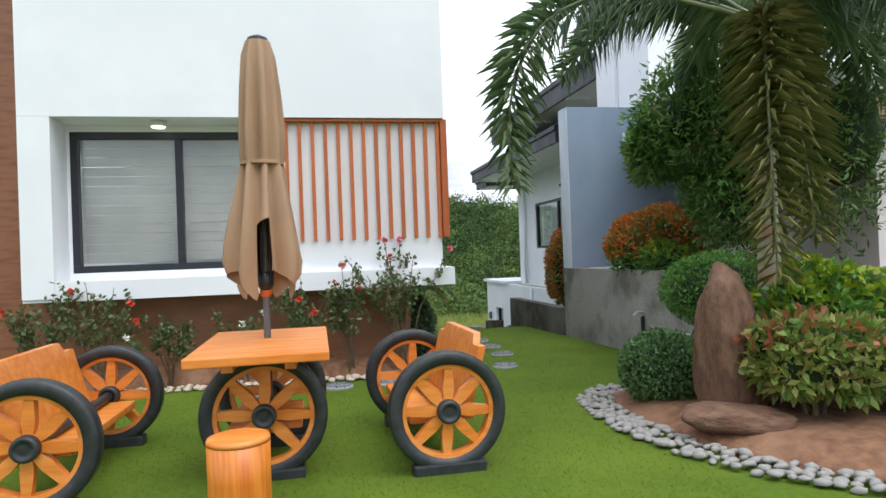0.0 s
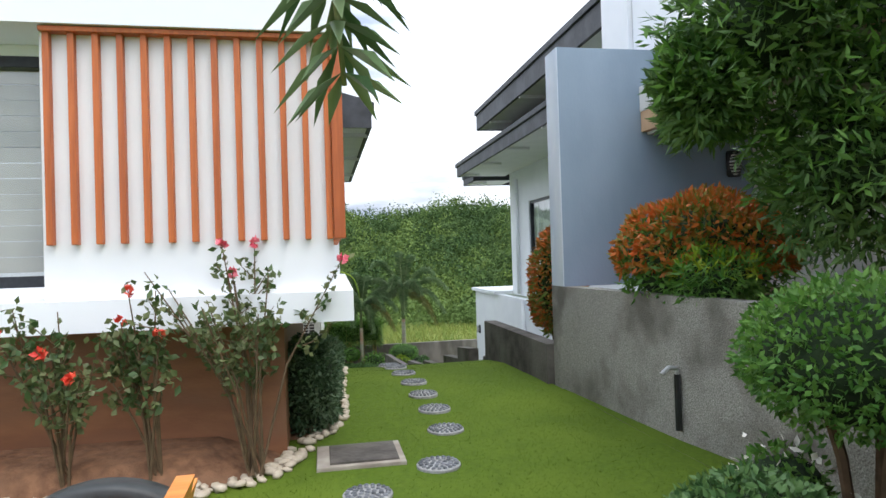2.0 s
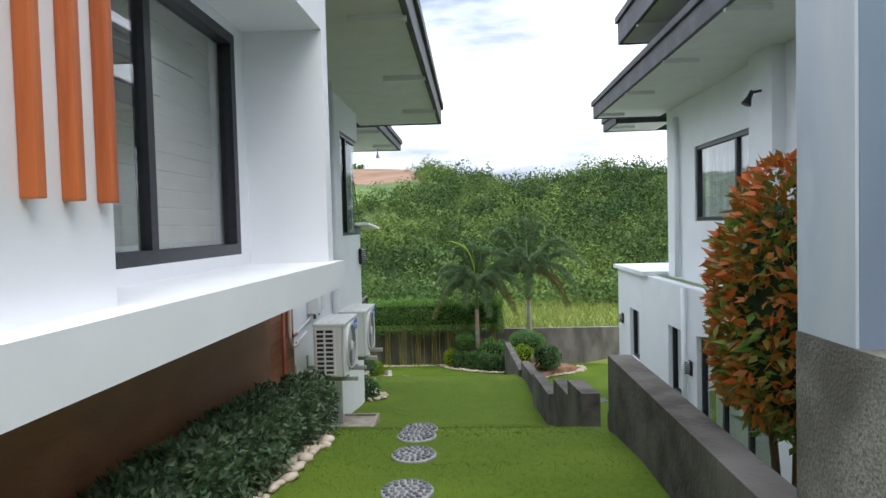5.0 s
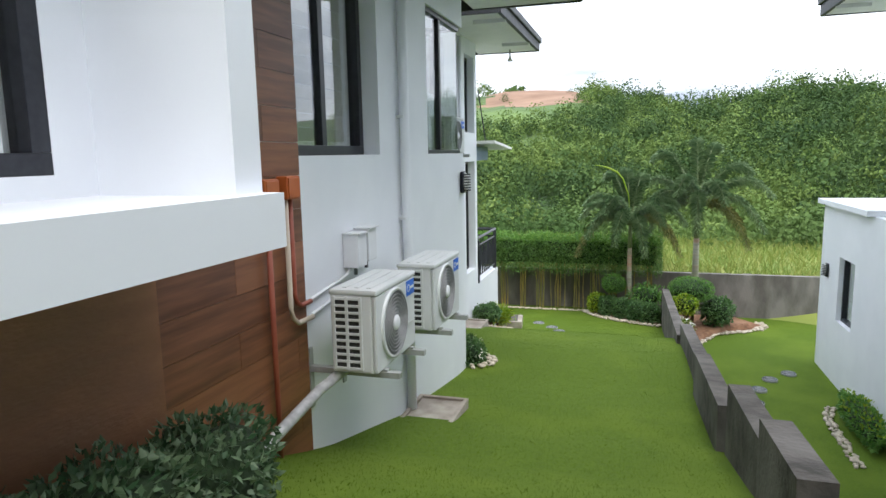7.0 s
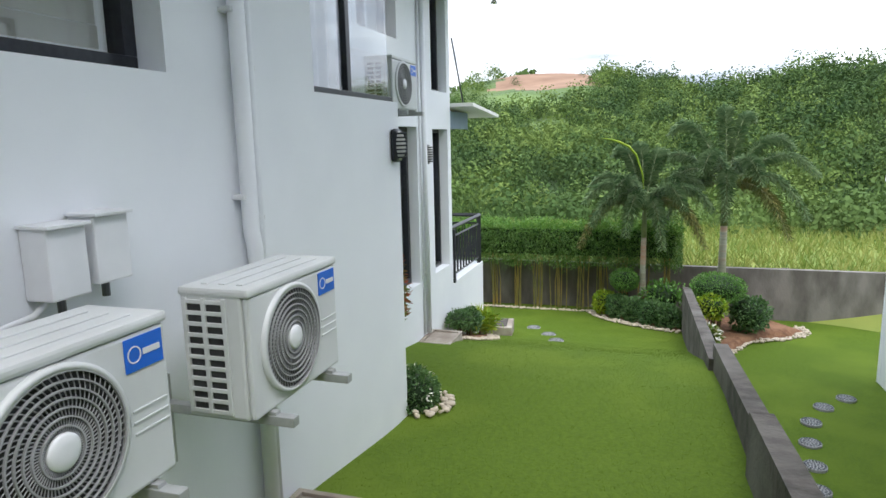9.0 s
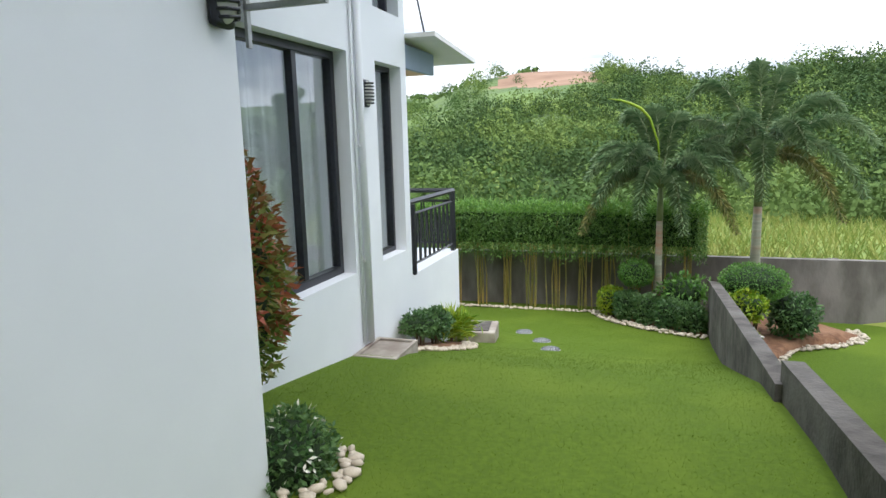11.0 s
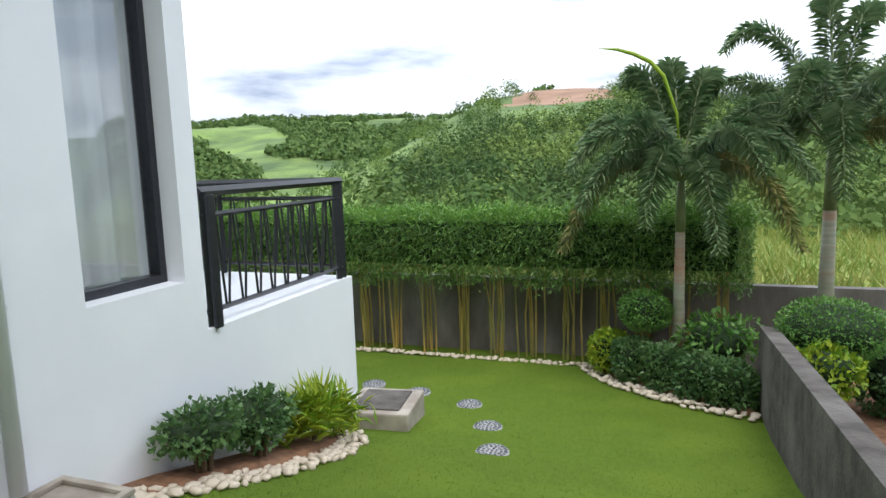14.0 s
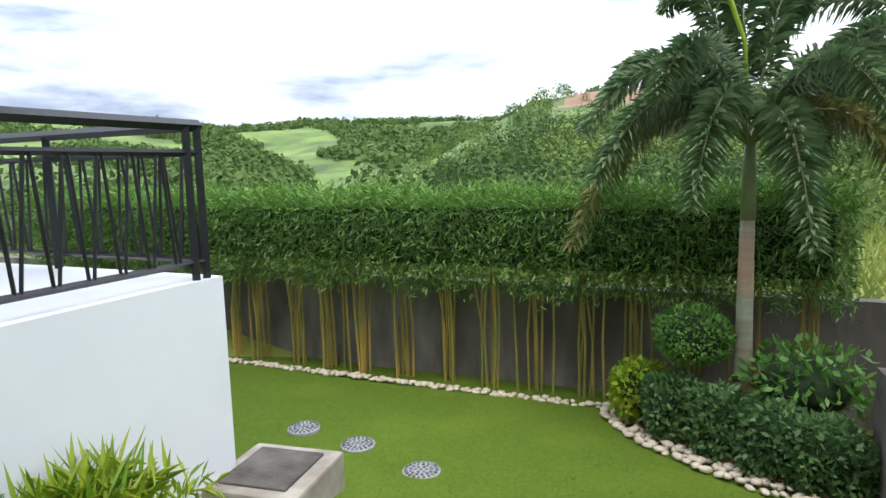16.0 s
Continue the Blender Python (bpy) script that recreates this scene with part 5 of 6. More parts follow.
bed("soil_bed_terrace", "red-brown soil beside the terrace wall", [(-0.22, 20.25), (-0.02, 20.3), (0.12, 20.9), (0.17, 21.5), (0.16, 21.95), (0.05, 22.4), (-0.1, 22.55), (-0.22, 22.5)], gz, 0.05)
border("white_pebble_edging", "white pebble edging beside the terrace", [(0.02, 20.25), (0.15, 20.8), (0.22, 21.3), (0.22, 21.9), (0.10, 22.35), (-0.1, 22.6)], 0.22, 0.05, M_pebw, gz, 4)


def spiky(x, y, z, n, label, length=0.3):
    """A tuft of long narrow arching leaves."""
    t = thing("strap_leaf_plant", label, "plant")
    vs = []
    for i in range(n):
        c = np.array((x + rng.normal(0, 0.09), y + rng.normal(0, 0.13), z + rng.uniform(0.02, 0.22)))
        a, e = rng.uniform(0, 6.283), rng.uniform(0.3, 1.3)
        d = np.array((math.cos(a) * math.cos(e), math.sin(a) * math.cos(e), math.sin(e)))
        sd = np.cross(d, (0, 0, 1.0))
        sd = sd / (np.linalg.norm(sd) + 1e-9) * 0.011
        L = length * rng.uniform(0.6, 1.1)
        m1, m2 = c + d * L * 0.5, c + d * L + np.array((0, 0, -0.3 * L * math.cos(e)))
        vs += [c, m1 + sd, m2, m1 - sd]
    q = np.arange(len(vs)).reshape(-1, 4)
    part("leaves", quick(np.array(vs), np.concatenate([q[:, [0, 1, 2]], q[:, [0, 2, 3]]]), "leaves"), L_lime, t)
    part("stem", tube([(x, y, z - 0.05), (x, y, z + 0.2)], 0.02, 6), M_stem, t)


spiky(-0.02, 21.98, gz(0, 21.98) + 0.12, 520, "yellow-green strap-leaved plant beside the terrace wall", 0.30)
spiky(-0.02, 22.38, gz(0, 22.38) + 0.02, 160, "yellow-green strap-leaved plant with an orange bloom", 0.18)

# ---- bamboo hedge and clipped bed at the back ----
bh = thing("bamboo_hedge", "clipped bamboo hedge on yellow-green canes before the garden wall", "hedge")
x = -6.2
while x < 3.2:
    for _ in range(rng.integers(6, 11)):
        xx, yy = x + rng.normal(0, 0.075), 26.22 + rng.normal(0, 0.06)
        part("cane", tube([(xx, yy, -3.03), (xx + rng.normal(0, 0.02), yy, -2.4), (xx + rng.normal(0, 0.08), yy + rng.normal(0, 0.05), -1.3)], [0.014, 0.012, 0.007], 5), M_cane, bh)
    x += rng.uniform(0.38, 0.56)
npt = 62000
P = np.stack([rng.uniform(-6.3, 3.35, npt), 26.2 + rng.uniform(-0.36, 0.34, npt), -1.95 + 0.96 * rng.random(npt) ** 0.8], 1)
P[:, 2] += 0.035 * np.sin(P[:, 0] * 5) + rng.normal(0, 0.05, npt)
nr = np.stack([rng.normal(0, 0.5, npt), (P[:, 1] - 26.2) * 3, np.full(npt, -0.1)], 1)
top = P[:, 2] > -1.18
# below the clipped top, shade is coloured into the leaves
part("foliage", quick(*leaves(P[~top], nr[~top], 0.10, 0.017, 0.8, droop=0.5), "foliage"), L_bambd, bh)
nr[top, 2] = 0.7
part("top_growth", quick(*leaves(P[top], nr[top], 0.12, 0.018, 0.7), "top"), L_bamb, bh, "clipped top growth in the unshaded leaf colour")
# filler box in the hedge, coloured as its inner shade
part("shade_core", box(-6.2, 3.2, 26.1, 26.32, -1.72, -1.15), M_core, bh)
border("gravel_strip", "pale gravel strip under the bamboo", [(-5.0, 25.93), (1.5, 25.97)], 0.12, 0.05, M_pebw, gz, 2)

BB = [(1.52, 26.1), (1.55, 25.75), (1.85, 25.30), (2.35, 24.95), (2.9, 24.62), (3.28, 24.5)]
bed("soil_bed_back", "dark soil of the clipped garden bed", [(1.6, 26.4), (1.62, 25.8), (1.9, 25.4), (2.4, 25.05), (2.95, 24.72), (3.3, 24.6), (3.3, 26.4)], gz, 0.12)
border("white_pebble_edging", "white pebble edging round the clipped bed", BB, 0.2, 0.055, M_pebw, gz, 3)
for i, (x, y) in enumerate(((1.80, 25.72), (2.08, 25.45), (2.42, 25.22), (2.76, 25.0), (3.06, 24.86))):
    bush("clipped_bush", "low dark green clipped edging bush", (x, y, -2.66), (0.24, 0.24, 0.25), L_lime if i == 0 else L_ball, 1500, (0.065, 0.034), box_like=0.35, ground=-2.95, group="clipped edging bushes", lump=0.08)
bush("round_bush", "light green clipped ball bush under the palm", (2.20, 25.62, -2.12), (0.30, 0.30, 0.25), L_green, 2600, (0.04, 0.02), ground=-2.9, stems=2, lump=0.03)
bush("leafy_shrub", "loose dark green shrub behind the clipped bed", (2.98, 25.45, -2.36), (0.38, 0.36, 0.26), L_green, 800, (0.10, 0.045), ground=-2.9, lump=0.25, stems=4, shell=0.5)
bush("dome_bush", "wide light green clipped dome bush", (3.95, 24.9, -2.05), (0.52, 0.50, 0.30), L_green, 3600, (0.04, 0.02), ground=-3.0, stems=4, lump=0.03)
bush("lime_bush", "yellow-green shrub beside the dome bush", (3.78, 24.35, -2.30), (0.30, 0.26, 0.22), L_lime, 900, (0.07, 0.04), ground=-3.0, lump=0.15)
bush("variegated_bush", "low pale pinkish variegated shrub", (3.72, 23.9, -2.72), (0.22, 0.24, 0.20), L_mix, 700, (0.08, 0.035), ground=-3.0, lump=0.15, tips=(L_wpet, 90, 0.0))
bush("green_bush", "dark green leafy shrub at the lower bed", (4.55, 25.0, -2.55), (0.36, 0.36, 0.36), L_ball, 1300, (0.08, 0.04), ground=-3.0, lump=0.15)
bed("soil_bed_lower", "red soil of the lower garden bed", [(3.5, 23.4), (3.9, 23.6), (4.3, 24.3), (4.7, 24.9), (5.3, 25.2), (5.7, 25.7), (5.2, 26.4), (3.5, 26.4)], lambda x, y: -3.04, 0.12)
border("white_pebble_edging", "white pebble edging of the lower bed", [(3.55, 23.3), (3.95, 23.5), (4.15, 24.1), (4.5, 24.75), (5.2, 25.05), (5.65, 25.5), (5.6, 26.0)], 0.2, 0.055, M_pebw, lambda x, y: -3.04, 3)
bush("clipped_bush", "bright green clipped edging shrub by the neighbouring wall", (5.95, 19.6, -2.8), (0.2, 0.9, 0.22), L_green, 1800, (0.06, 0.035), ground=-3.04, lump=0.12, tips=(L_lime, 200, 0.1))
border("white_pebble_edging", "white pebble edging by the neighbouring wall", [(5.6, 18.4), (5.62, 20.0), (5.8, 20.6)], 0.15, 0.055, M_pebw, lambda x, y: -3.04, 2)


# ---- air conditioners, boxes and pipes on the side wall ----
def aircon(m, scale=1.0):
    """Outdoor unit facing +x in its own frame: width along y, its back to the wall."""
    t = thing("air_conditioner", "ivory outdoor air conditioner with round fan grille on wall brackets", "air conditioner", "outdoor air conditioners", m)
    W, H, D = 0.70 * scale, 0.52 * scale, 0.30 * scale
    fx = D
    part("body", box(0.0, D - 0.03, 0, W, 0, H - 0.02, 0.012), M_ac, t)
    part("lid", box(-0.006, D + 0.006, -0.006, W + 0.006, H - 0.035, H, 0.012), M_ac, t)
    for k in range(3):
        part("lid_rib", box(0.06 + k * 0.08, 0.09 + k * 0.08, 0.05, W - 0.08, H, H + 0.006, 0.003), M_ac, t)
    cy, cz, r = 0.29 * scale, H * 0.49, 0.215 * scale
    fp = part("front_panel", box(D - 0.028, D, 0.004, W - 0.004, 0.004, H - 0.036, 0.012), M_ac, t)
    part("fan_well", lathe([(r, 0.0), (r, 0.004), (0.02, 0.005)], 40, pose(D, cy, cz, 0, 90)), M_acin, t)
    g = part("fan_grille", lathe([(r + 0.012, 0.0), (r + 0.012, 0.014), (r - 0.006, 0.020), (r - 0.006, 0.0), (r + 0.012, 0.0)], 48, pose(D, cy, cz, 0, 90)), M_ac, t, "", True)
    rr = r - 0.008
    while rr > 0.05:
        part("grille_ring", lathe([(rr - 0.0022, 0.012), (rr + 0.0022, 0.012), (rr + 0.0022, 0.02), (rr - 0.0022, 0.02), (rr - 0.0022, 0.012)], 40, pose(D, cy, cz, 0, 90)), M_acgrille, g)
        rr -= 0.0235
    b = bmesh.new()
    for k in range(60):
        a = 6.283 * k / 60
        pts = []
        for q in range(5):
            s = 0.045 + (r - 0.05) * q / 4
            an = a + 0.5 * q / 4
            pts.append((D + 0.011, cy + s * math.cos(an), cz + s * math.sin(an)))
        tube(pts, 0.0022, 4, b)
    part("grille_spiral", b, M_acgrille, g)
    part("grille_hub", lathe([(0.05 * scale, 0.01), (0.05 * scale, 0.02), (0.042 * scale, 0.026), (0.02, 0.027)], 24, pose(D, cy, cz, 0, 90)), M_plast, g, "", True)
    part("badge", box(D, D + 0.004, W - 0.172, W - 0.022, H - 0.150, H - 0.048, 0.002), M_badge, t, "blue maker's badge")
    part("badge_ring", lathe([(0.026, 0.0), (0.026, 0.002), (0.022, 0.002), (0.022, 0.0), (0.026, 0.0)], 24, pose(D + 0.004, W - 0.137, H - 0.099, 0, 90)), M_plast, t)
    part("badge_bar", box(D + 0.004, D + 0.006, W - 0.104, W - 0.036, H - 0.108, H - 0.090), M_plast, t)
    for k in range(3):
        part("panel_groove", box(D - 0.002, D + 0.003, W - 0.16, W - 0.02, H * 0.34 + k * 0.035, H * 0.34 + k * 0.035 + 0.008, 0.002), M_ac, t)
    part("coil_guard_back", box(0.03, D - 0.1, -0.003, 0.0, 0.03, H - 0.05), M_acin, t)
    for k in range(11):
        z = 0.03 + (H - 0.085) * k / 10
        part("guard_bar", box(0.02, D - 0.09, -0.012, -0.001, z - 0.008, z + 0.008, 0.003), M_ac, t)
    for xx in (0.025, 0.11, D - 0.1):
        part("guard_post", box(xx - 0.009, xx + 0.009, -0.013, -0.001, 0.02, H - 0.04, 0.003), M_ac, t)
    for yy in (0.10, W - 0.12):
        part("bracket_arm", box(-0.235, D + 0.10, yy, yy + 0.045, -0.055, -0.015, 0.004), M_bracket, t, "galvanised bracket arm")
        part("bracket_leg", box(-0.235, -0.21, yy, yy + 0.045, -0.30, 0.1, 0.004), M_bracket, t)
        part("foot", box(D - 0.08, D + 0.02, yy + 0.005, yy + 0.04, -0.016, 0.0, 0.003), M_bracket, t)
    return t


aircon(pose(0.915, 12.69, -0.143))
aircon(pose(0.935, 13.79, -0.172))
aircon(pose(0.02, 17.6, 1.18), 0.95)

for yy, zz in ((12.26, 0.92), (12.49, 0.93)):
    j = thing("junction_box", "orange painted square junction box on the wood-tile wall", "junction box", "orange junction boxes")
    part("box_body", box(0.71, 0.78, yy, yy + 0.145, zz, zz + 0.135, 0.008), M_box, j)
    part("cover", box(0.78, 0.788, yy + 0.01, yy + 0.135, zz + 0.01, zz + 0.125, 0.004), M_box, j)


def pipe(name, label, pts, r, material, clips=()):
    t = thing(name, label, "pipe")
    part("tube", tube(pts, r, 10), material, t, "", True)
    for c in clips:
        part("clip", box(c[0] - 0.03, c[0] + r + 0.005, c[1] - r - 0.02, c[1] + r + 0.02, c[2] - 0.012, c[2] + 0.012, 0.003), M_plast, t)


def bend(p, q, r_, n=6):
    return [tuple(Vector(p).lerp(Vector(q), i / n)) for i in range(n + 1)]


pipe("conduit", "red painted conduit down the wood-tile wall", [(0.735, 12.34, 0.92), (0.735, 12.34, -0.75)], 0.016, M_redpipe)
pipe("conduit", "red painted conduit curving towards the air conditioner", [(0.73, 12.60, 0.93), (0.73, 12.60, 0.36), (0.73, 12.62, 0.30), (0.73, 12.67, 0.27), (0.73, 12.79, 0.27)], 0.015, M_redpipe)
pipe("conduit", "cream conduit curving towards the air conditioner", [(0.74, 12.53, 0.93), (0.74, 12.53, 0.30), (0.74, 12.55, 0.22), (0.74, 12.61, 0.175), (0.74, 12.79, 0.17)], 0.016, M_cream)
pipe("conduit", "thin white conduit along the side wall", [(0.73, 12.79, 0.27), (0.715, 12.84, 0.275), (0.715, 13.36, 0.33), (0.73, 13.42, 0.38)], 0.012, M_plast)
pipe("conduit", "thin white conduit along the side wall", [(0.74, 12.79, 0.17), (0.715, 12.84, 0.175), (0.715, 13.2, 0.22)], 0.013, M_plast)
pipe("refrigerant_pipe", "grey foil-wrapped refrigerant pipe along the wall", [(0.95, 12.78, -0.16), (0.86, 12.6, -0.24), (0.80, 12.2, -0.36), (0.78, 11.7, -0.47), (0.76, 11.5, -0.55)], 0.034, M_wrap)
pipe("downpipe", "white painted downpipe on the side wall", [(0.745, 14.56, 3.2), (0.745, 14.56, 0.45), (0.745, 14.58, 0.36), (0.745, 14.58, -1.15)], 0.042, M_white, [(0.71, 14.56, 1.5), (0.71, 14.56, 0.62)])
pipe("downpipe", "thin white pipe beside the downpipe", [(0.73, 14.67, 3.2), (0.73, 14.67, -1.15)], 0.018, M_white, [(0.71, 14.67, 1.25), (0.71, 14.67, 0.5)])
pipe("downpipe", "white square downpipe on the wing wall", [(WING_X + 0.045, 19.86, 3.1), (WING_X + 0.045, 19.86, -1.72)], 0.036, M_white, [(WING_X + 0.0, 19.86, 0.2), (WING_X + 0.0, 19.86, -0.9)])
pipe("conduit", "thin white conduit beside the wing downpipe", [(WING_X + 0.02, 19.77, 3.1), (WING_X + 0.02, 19.77, -1.72)], 0.014, M_white)
mb = thing("meter_box", "pair of white hooded switch boxes on the side wall", "switch box")
for yy, zz in ((13.36, 0.38), (13.55, 0.40)):
    part("box_body", box(AX + 0.002, AX + 0.12, yy, yy + 0.155, zz, zz + 0.24, 0.008), M_plast, mb)
    part("hood", box(AX + 0.002, AX + 0.14, yy - 0.008, yy + 0.163, zz + 0.24, zz + 0.252, 0.003), M_plast, mb)
    part("gland", tube([(AX + 0.06, yy + 0.08, zz), (AX + 0.06, yy + 0.08, zz - 0.06)], 0.014, 8), M_grey, mb)


def bulkhead(x, y, z, label, s=1, m=None):
    t = thing("bulkhead_lamp", label, "wall lamp", "bulkhead lamps", m)
    body = box(x, x + s * 0.05, y - 0.075, y + 0.075, z - 0.13, z + 0.13, 0.03)
    part("housing", body, M_dark, t, "", True)
    bmg = bmesh.new()
    bmesh.ops.create_uvsphere(bmg, u_segments=20, v_segments=12, radius=1, matrix=pose(x + s * 0.045, y, z) @ Matrix.Diagonal((0.055, 0.06, 0.115, 1)))
    part("glass", bmg, M_lampglass, t, "frosted glass", True)
    for k in range(-3, 4):
        h = k * 0.031
        w = 0.066 * math.sqrt(max(0.1, 1 - (h / 0.13) ** 2))
        part("guard_bar", tube([(x + s * 0.045, y - w, z + h), (x + s * 0.085, y - w * 0.7, z + h), (x + s * 0.11, y, z + h), (x + s * 0.085, y + w * 0.7, z + h), (x + s * 0.045, y + w, z + h)], 0.008, 6), M_dark, t)


bulkhead(AX + 0.002, 16.62, 0.84, "black bulkhead lamp with a slatted guard on the wall")
bulkhead(WING_X + 0.002, 20.02, 0.69, "black bulkhead lamp with a slatted guard on the wall")
bulkhead(0, 0, 0, "black bulkhead lamp on the grey-blue fin wall", 1, pose(5.22, 8.348, 2.06, 0, 0, -90))
bulkhead(6.148, 17.7, -1.25, "black bulkhead lamp on the neighbouring wall", -1)
bulkhead(6.148, 22.6, -1.1, "black bulkhead lamp on the neighbouring wall", -1)


def spotlamp(x, y, z, label):
    t = thing("hanging_bulb_lamp", label, "lamp")
    part("stem", tube([(x, y, z), (x, y, z - 0.12)], 0.012, 8), M_dark, t)
    part("bulb", lathe([(0.02, -0.12), (0.025, -0.16), (0.052, -0.21), (0.052, -0.222), (0.02, -0.225)], 18, pose(x, y, z)), M_lampglass, t, "", True)


spotlamp(0.25, 22.05, 3.17, "small reflector bulb hanging under the eave")
sp2 = thing("spot_lamp", "black and white adjustable spot lamp on the neighbouring wall", "lamp")
part("arm", tube([(6.42, 15.6, 3.0), (6.3, 15.6, 2.98)], 0.018, 8), M_dark, sp2)
part("head", lathe([(0.03, 0.0), (0.035, 0.1), (0.07, 0.2), (0.05, 0.2)], 16, pose(6.3, 15.6, 3.0, 0, 205)), M_dark, sp2, "", True)

# ---- terrace railing ----
rl = thing("terrace_railing", "black steel railing with slanted bars on the white terrace", "railing")
RX = WING_X - 0.06


def railing_run(p, q, z0, z1, posts):
    p, q = Vector((*p, 0)), Vector((*q, 0))
    d = (q - p)
    L = d.length
    d.normalize()
    at = lambda s, z: tuple(p + d * s + Vector((0, 0, z)))
    part("top_rail", tube([at(0, z1), at(L, z1)], 0.032, 4), M_rail, rl)
    part("upper_bar", tube([at(0, z1 - 0.15), at(L, z1 - 0.15)], 0.018, 4), M_rail, rl)
    part("lower_bar", tube([at(0, z0 + 0.10), at(L, z0 + 0.10)], 0.018, 4), M_rail, rl)
    for s in posts:
        part("post", tube([at(s, z0 - 0.02), at(s, z1 - 0.01)], 0.03, 4), M_rail, rl)
    n = int(L / 0.085)
    for i in range(1, n):
        s = L * i / n
        k = (0.035 if i % 2 else -0.025)
        part("bar", tube([at(s - k, z0 + 0.10), at(s + k, z1 - 0.15)], 0.011, 4), M_rail, rl)


railing_run((RX, 21.25), (RX, 23.07), -1.34, -0.48, [0.04, 1.72, 1.80])
railing_run((RX, 23.07), (-5.5, 23.07), -1.34, -0.48, [1.3, 2.6, 3.9])
part("fixing_plate", box(WING_X - 0.02, WING_X + 0.01, 21.26, 21.32, -1.345, -0.5, 0.004), M_rail, rl)

# ---- terrace canopy on its stay rod ----
cn = thing("terrace_canopy", "timber-edged terrace canopy hung from a steel rod", "canopy")
b = bmesh.new()
vs = [(-0.5, 21.2, 1.36), (0.12, 21.2, 1.36), (0.12, 22.9, 1.24), (-6, 22.9, 1.24), (-6, 21.2, 1.36)]
lo, hi = [b.verts.new(v) for v in vs], [b.verts.new((v[0], v[1], v[2] + 0.05)) for v in vs]
b.faces.new(lo)
b.faces.new(hi)
for i in range(5):
    b.faces.new((lo[i], lo[(i + 1) % 5], hi[(i + 1) % 5], hi[i]))
part("roof_sheet", b, M_soffit, cn)
part("side_board", box(-0.30, -0.24, 21.2, 22.2, 1.04, 1.30, 0.005), M_blue, cn, "grey painted side board")
for k in range(4):
    part("rafter", box(-0.6 - 0.7 * k, -0.5 - 0.7 * k, 21.2, 22.75, 1.12, 1.22, 0.004), M_tan, cn)
part("ceiling_board", box(-6, -0.31, 21.2, 22.2, 1.05, 1.08), M_tan, cn)
part("stay_rod", tube([(-0.2, 21.22, 2.35), (-0.2, 21.85, 1.36)], 0.012, 6), M_dark, cn)

# ---- tap on the planter wall ----
tp = thing("garden_tap", "black garden tap pipe on the concrete planter wall", "tap")
part("riser", tube([(3.53, 6.6, 0.05), (3.53, 6.6, 0.42)], 0.022, 8), M_rail, tp)
part("spout", tube([(3.53, 6.6, 0.42), (3.53, 6.6, 0.46), (3.46, 6.58, 0.47), (3.40, 6.57, 0.43)], 0.016, 8), M_bracket, tp)

# ---- neighbour's downpipes ----
pipe("downpipe", "white downpipe on the neighbouring wall", [(6.53, 19.6, 3.3), (6.53, 19.6, 0.15)], 0.05, M_white)
pipe("downpipe", "white downpipe on the neighbouring lower wall", [(6.09, 17.9, 0.1), (6.09, 17.9, -3.0)], 0.045, M_white)

# ---- wood-tile wall under and beside the bay, tile by tile ----
ww = part("wall_wood_side", prism([(0.5, 7.3), (0.688, 7.3), (0.688, 12.78), (0.5, 12.78)], -0.9, 0.86), M_grout, None, "brown wood-look tile wall on the side of the house")
ww["kind"] = "structure"
wu = part("wall_wood_upper", box(0.5, 0.688, 11.2, 12.78, 0.865, 3.0), M_grout, None, "brown wood-look tile wall beyond the bay")
wu["kind"] = "structure"
tm = {}
for row in range(18):
    z0 = -0.74 + row * 0.2
    y, k = (7.3 if z0 < 0.7 else 11.2), 0
    while y < 12.77:
        L = min(1.19 if (k or row % 2 == 0) else 0.6, 12.778 - y)
        key = round(L, 2)
        if key not in tm:
            bb = box(0, 0.014, 0.0015, L - 0.0015, 0.0015, 0.1985)
            tm[key] = bpy.data.meshes.new("tile")
            bb.to_mesh(tm[key])
            bb.free()
            tm[key].materials.append(M_wood)
        if L > 0.02:
            part("tile", tm[key], None, ww if z0 < 0.7 else wu).matrix_world = pose(0.689, y, z0)
        y += L
        k += 1

wall("wall_base_side", (0.99, 7.25), (0.99, 11.16), -0.5, 0.868, 0.12, [], M_brown, "brown painted base wall under the bay")

# ---- grass blades over the lawn near the walk ----
nb = 230000
GX, GYY = rng.uniform(-3.2, 3.3, nb), 2.2 + 23.6 * rng.random(nb) ** 1.15
keep = ~((GX < 1.42) & (GYY > 6.6) & (GYY < 11.3)) & ~((GX < 0.71) & (GYY > 11) & (GYY < 16.8)) & ~((GX < WING_X + 0.03) & (GYY > 16.5) & (GYY < 23.2)) & ~((GX > 2.05) & (GYY < 5.2)) & ~((GX > 1.55) & (GYY > 24.6) & (GYY - 24.6 > (3.3 - GX) * 0.75))
GX, GYY = GX[keep], GYY[keep]
gz0 = np.array([lawn_z(a, c) for a, c in zip(GX, GYY)])
base = np.stack([GX, GYY, gz0 - 0.004], 1)
n = len(base)
an = rng.uniform(0, 6.283, n)
wv = np.stack([np.cos(an), np.sin(an), np.zeros(n)], 1) * 0.0028
tipv = base + np.stack([rng.normal(0, 0.010, n), rng.normal(0, 0.010, n), rng.uniform(0.008, 0.017, n)], 1)
gv = np.stack([base - wv, base + wv, tipv], 1).reshape(-1, 3)
gb = part("grass", quick(gv, np.arange(3 * n).reshape(n, 3), "grass"), M_blade)
tagged(gb, "short clipped bright green grass blades", "grass", kind="stuff")

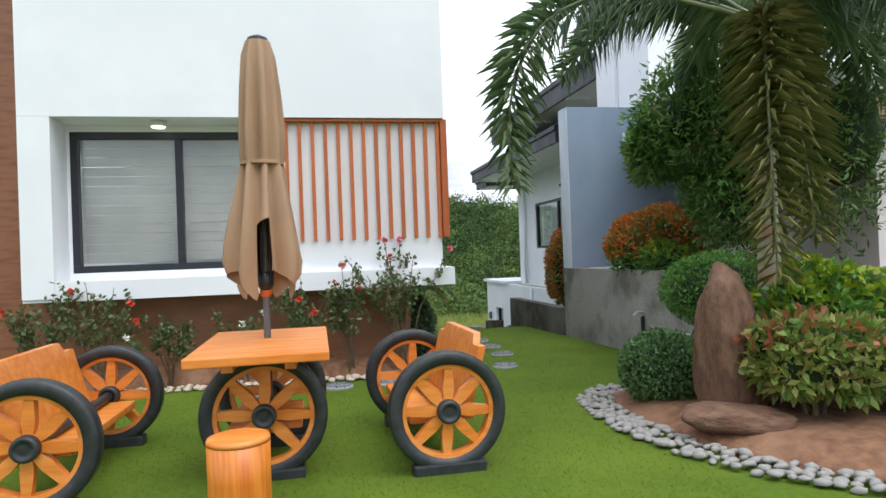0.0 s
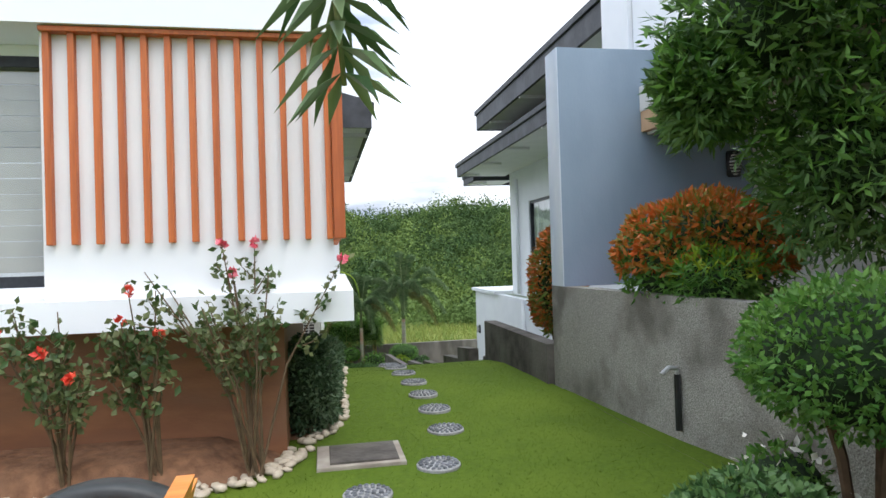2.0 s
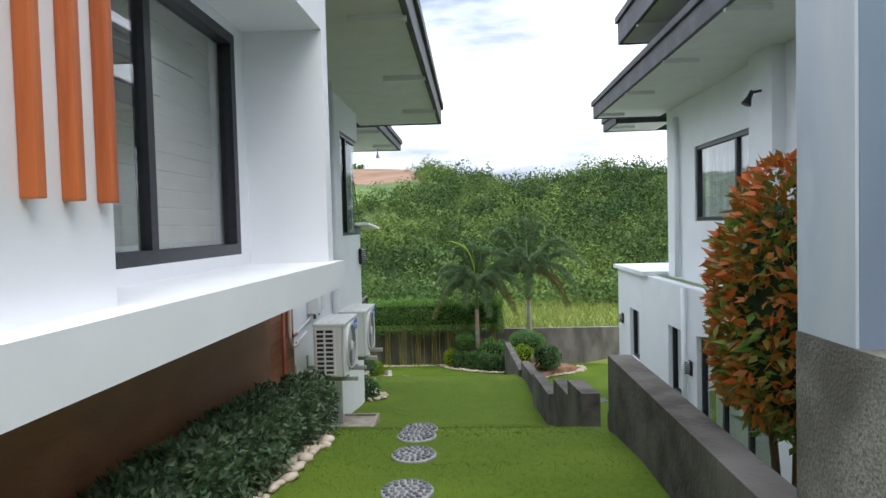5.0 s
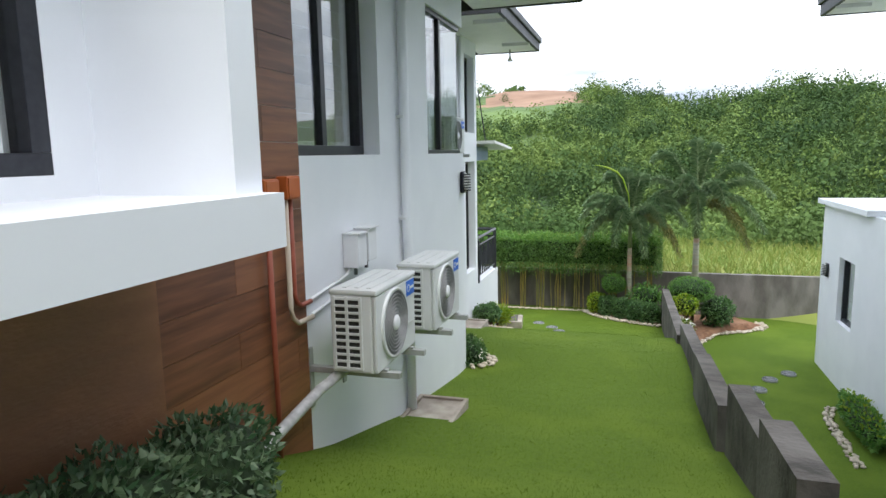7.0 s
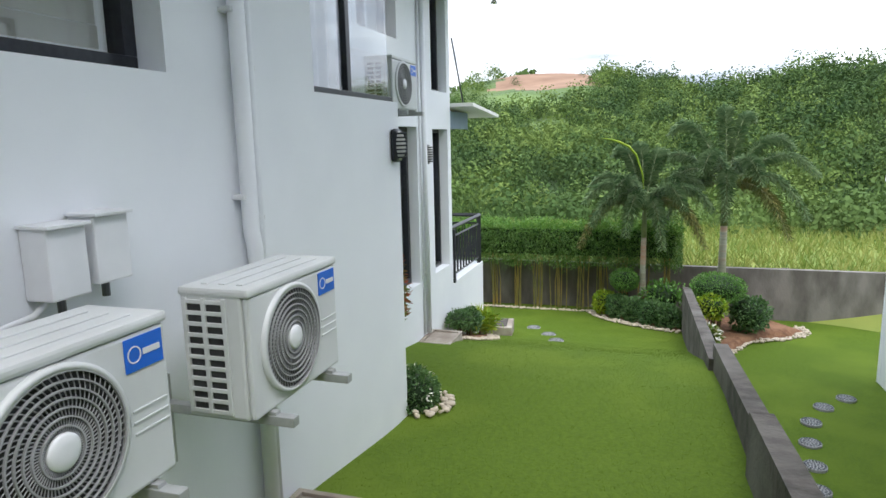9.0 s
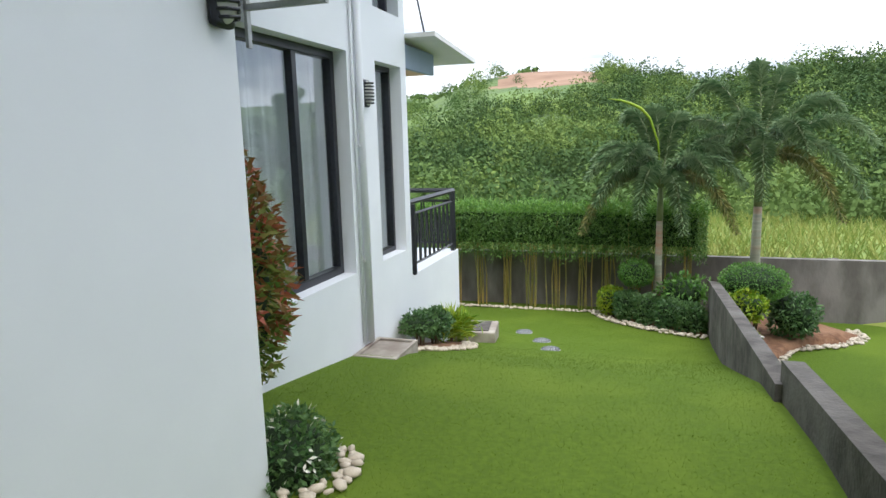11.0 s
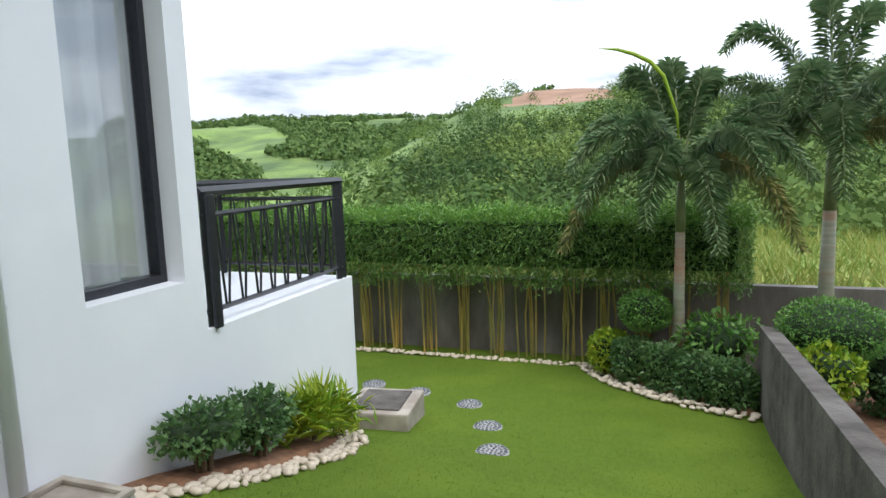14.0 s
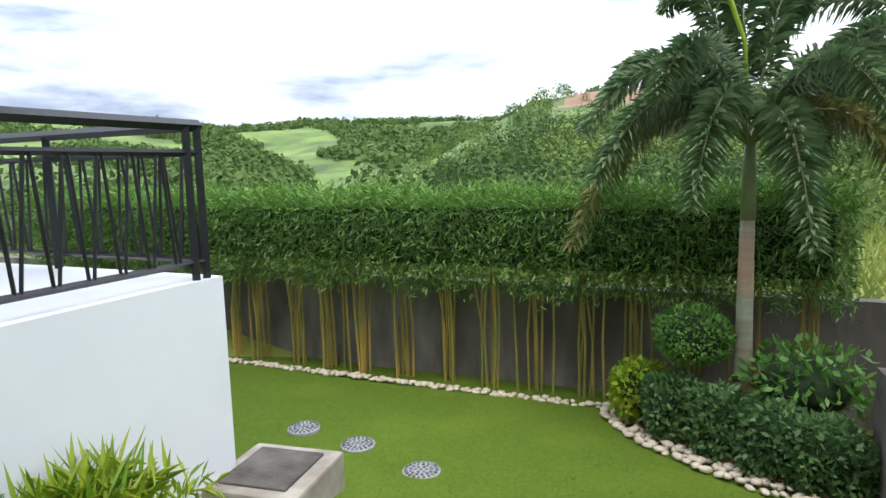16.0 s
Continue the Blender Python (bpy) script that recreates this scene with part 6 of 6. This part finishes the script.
# ---- wild grass behind the wall and the woods on the hills ----
nw = 26000
FX, FY = rng.uniform(-10, 26, nw), rng.uniform(26.9, 35, nw)
fb = np.stack([FX, FY, np.full(nw, -2.27)], 1)
fw_ = np.stack([np.full(nw, 0.02), rng.normal(0, 0.01, nw), np.zeros(nw)], 1)
ft = fb + np.stack([rng.normal(0, 0.15, nw), rng.normal(0, 0.1, nw), rng.uniform(0.12, 0.4, nw)], 1)
L_field = leafmat("field_grass_blade", (0.14, 0.22, 0.04), (0.30, 0.31, 0.085))
fg = part("wild_grass", quick(np.stack([fb - fw_, fb + fw_, ft], 1).reshape(-1, 3), np.arange(3 * nw).reshape(nw, 3), "wild"), L_field)
tagged(fg, "tall yellow-green wild grass beyond the garden wall", "grass", kind="stuff")


def wood(name, label, spots, per, material, size):
    """Woods of many crowns, each a loose cloud of leaf clumps. spots: x, y, z, radius, height."""
    S = np.array(spots)
    n = len(S)
    u = rng.normal(0, 1, (n, per, 3))
    u /= np.linalg.norm(u, axis=2, keepdims=True)
    u[:, :, 2] = np.abs(u[:, :, 2]) * 1.15 - 0.25
    k = 1 + 0.30 * np.sin(u[:, :, 0] * 4 + S[:, None, 0]) * np.sin(u[:, :, 1] * 4 + S[:, None, 1]) + rng.normal(0, 0.10, (n, per))
    P = S[:, None, :3] + u * k[:, :, None] * np.stack([S[:, 3], S[:, 3], S[:, 4]], 1)[:, None, :]
    q = P.reshape(-1, 3)
    nr = u.reshape(-1, 3) + rng.normal(0, 0.45, q.shape)
    nr /= np.linalg.norm(nr, axis=1, keepdims=True)
    a = np.cross(nr, rng.normal(0, 1, q.shape))
    a /= np.linalg.norm(a, axis=1, keepdims=True)
    c = np.cross(nr, a)
    ln = (np.repeat(S[:, 3], per) * size * rng.uniform(0.6, 1.3, len(q)))[:, None]
    v = np.stack([q - a * ln, q + c * ln * 0.55, q + a * ln, q - c * ln * 0.55], 1).reshape(-1, 3)
    k4 = np.arange(len(v)).reshape(-1, 4)
    f = np.concatenate([k4[:, [0, 1, 2]], k4[:, [0, 2, 3]]])
    return tagged(part(name, quick(v, f, name), material), label, "woods", kind="stuff")


near, far, edge = [], [], []
while len(edge) < 520:
    a, r = rng.uniform(-26, 50), math.sqrt(rng.uniform(20.5 ** 2, 56 ** 2))
    x, y, z, _ = terrain(a, r)
    s = rng.uniform(0.7, 1.5)
    edge.append((x, y, z + s * 0.35, s, s * rng.uniform(0.8, 1.3)))
while len(near) < 3300:
    a, r = rng.uniform(-25, 31), math.sqrt(rng.uniform(52 ** 2, 275 ** 2))
    x, y, z, past = terrain(a, r)
    if rng.random() > wooded(a, r, x, y):
        continue
    s = (0.9 + 2.3 * rng.random() ** 2.5) * (0.75 + r / 480)
    near.append((x, y, z + s * 0.6, s, s * rng.uniform(0.9, 1.7)))
while len(far) < 3800:
    a, r = rng.uniform(10, 62), rng.uniform(240, 625)
    x, y, z, past = terrain(a, r)
    if not past or noise.noise(Vector((x / 75, y / 75, 2))) < -0.13 + (0.12 if r < 600 else -0.6):
        continue
    s = rng.uniform(2.2, 5)
    far.append((x, y, z + s * 0.3, s, s * 0.8))
tint = lambda q: noise.noise(Vector((q[0] / 22, q[1] / 22, 5))) * 0.6 + rng.normal(0, 0.27)
tints = [tint(q) for q in near]
wood("hill_woods", "mid-green woods on the near hillside", [q for q, k in zip(near, tints) if -0.14 < k < 0.16], 240, L_tree, 0.105)
wood("hill_woods", "dark green woods on the near hillside", [q for q, k in zip(near, tints) if k <= -0.14], 240, L_treed, 0.105)
wood("hill_woods", "pale yellow-green woods on the near hillside", [q for q, k in zip(near, tints) if k >= 0.16], 240, L_treey, 0.105)
wood("edge_woods", "leafy scrub and trees beyond the wild grass", edge, 420, L_tree, 0.085)
wood("far_woods", "scattered trees on the far ridge", far, 40, L_tree, 0.3)
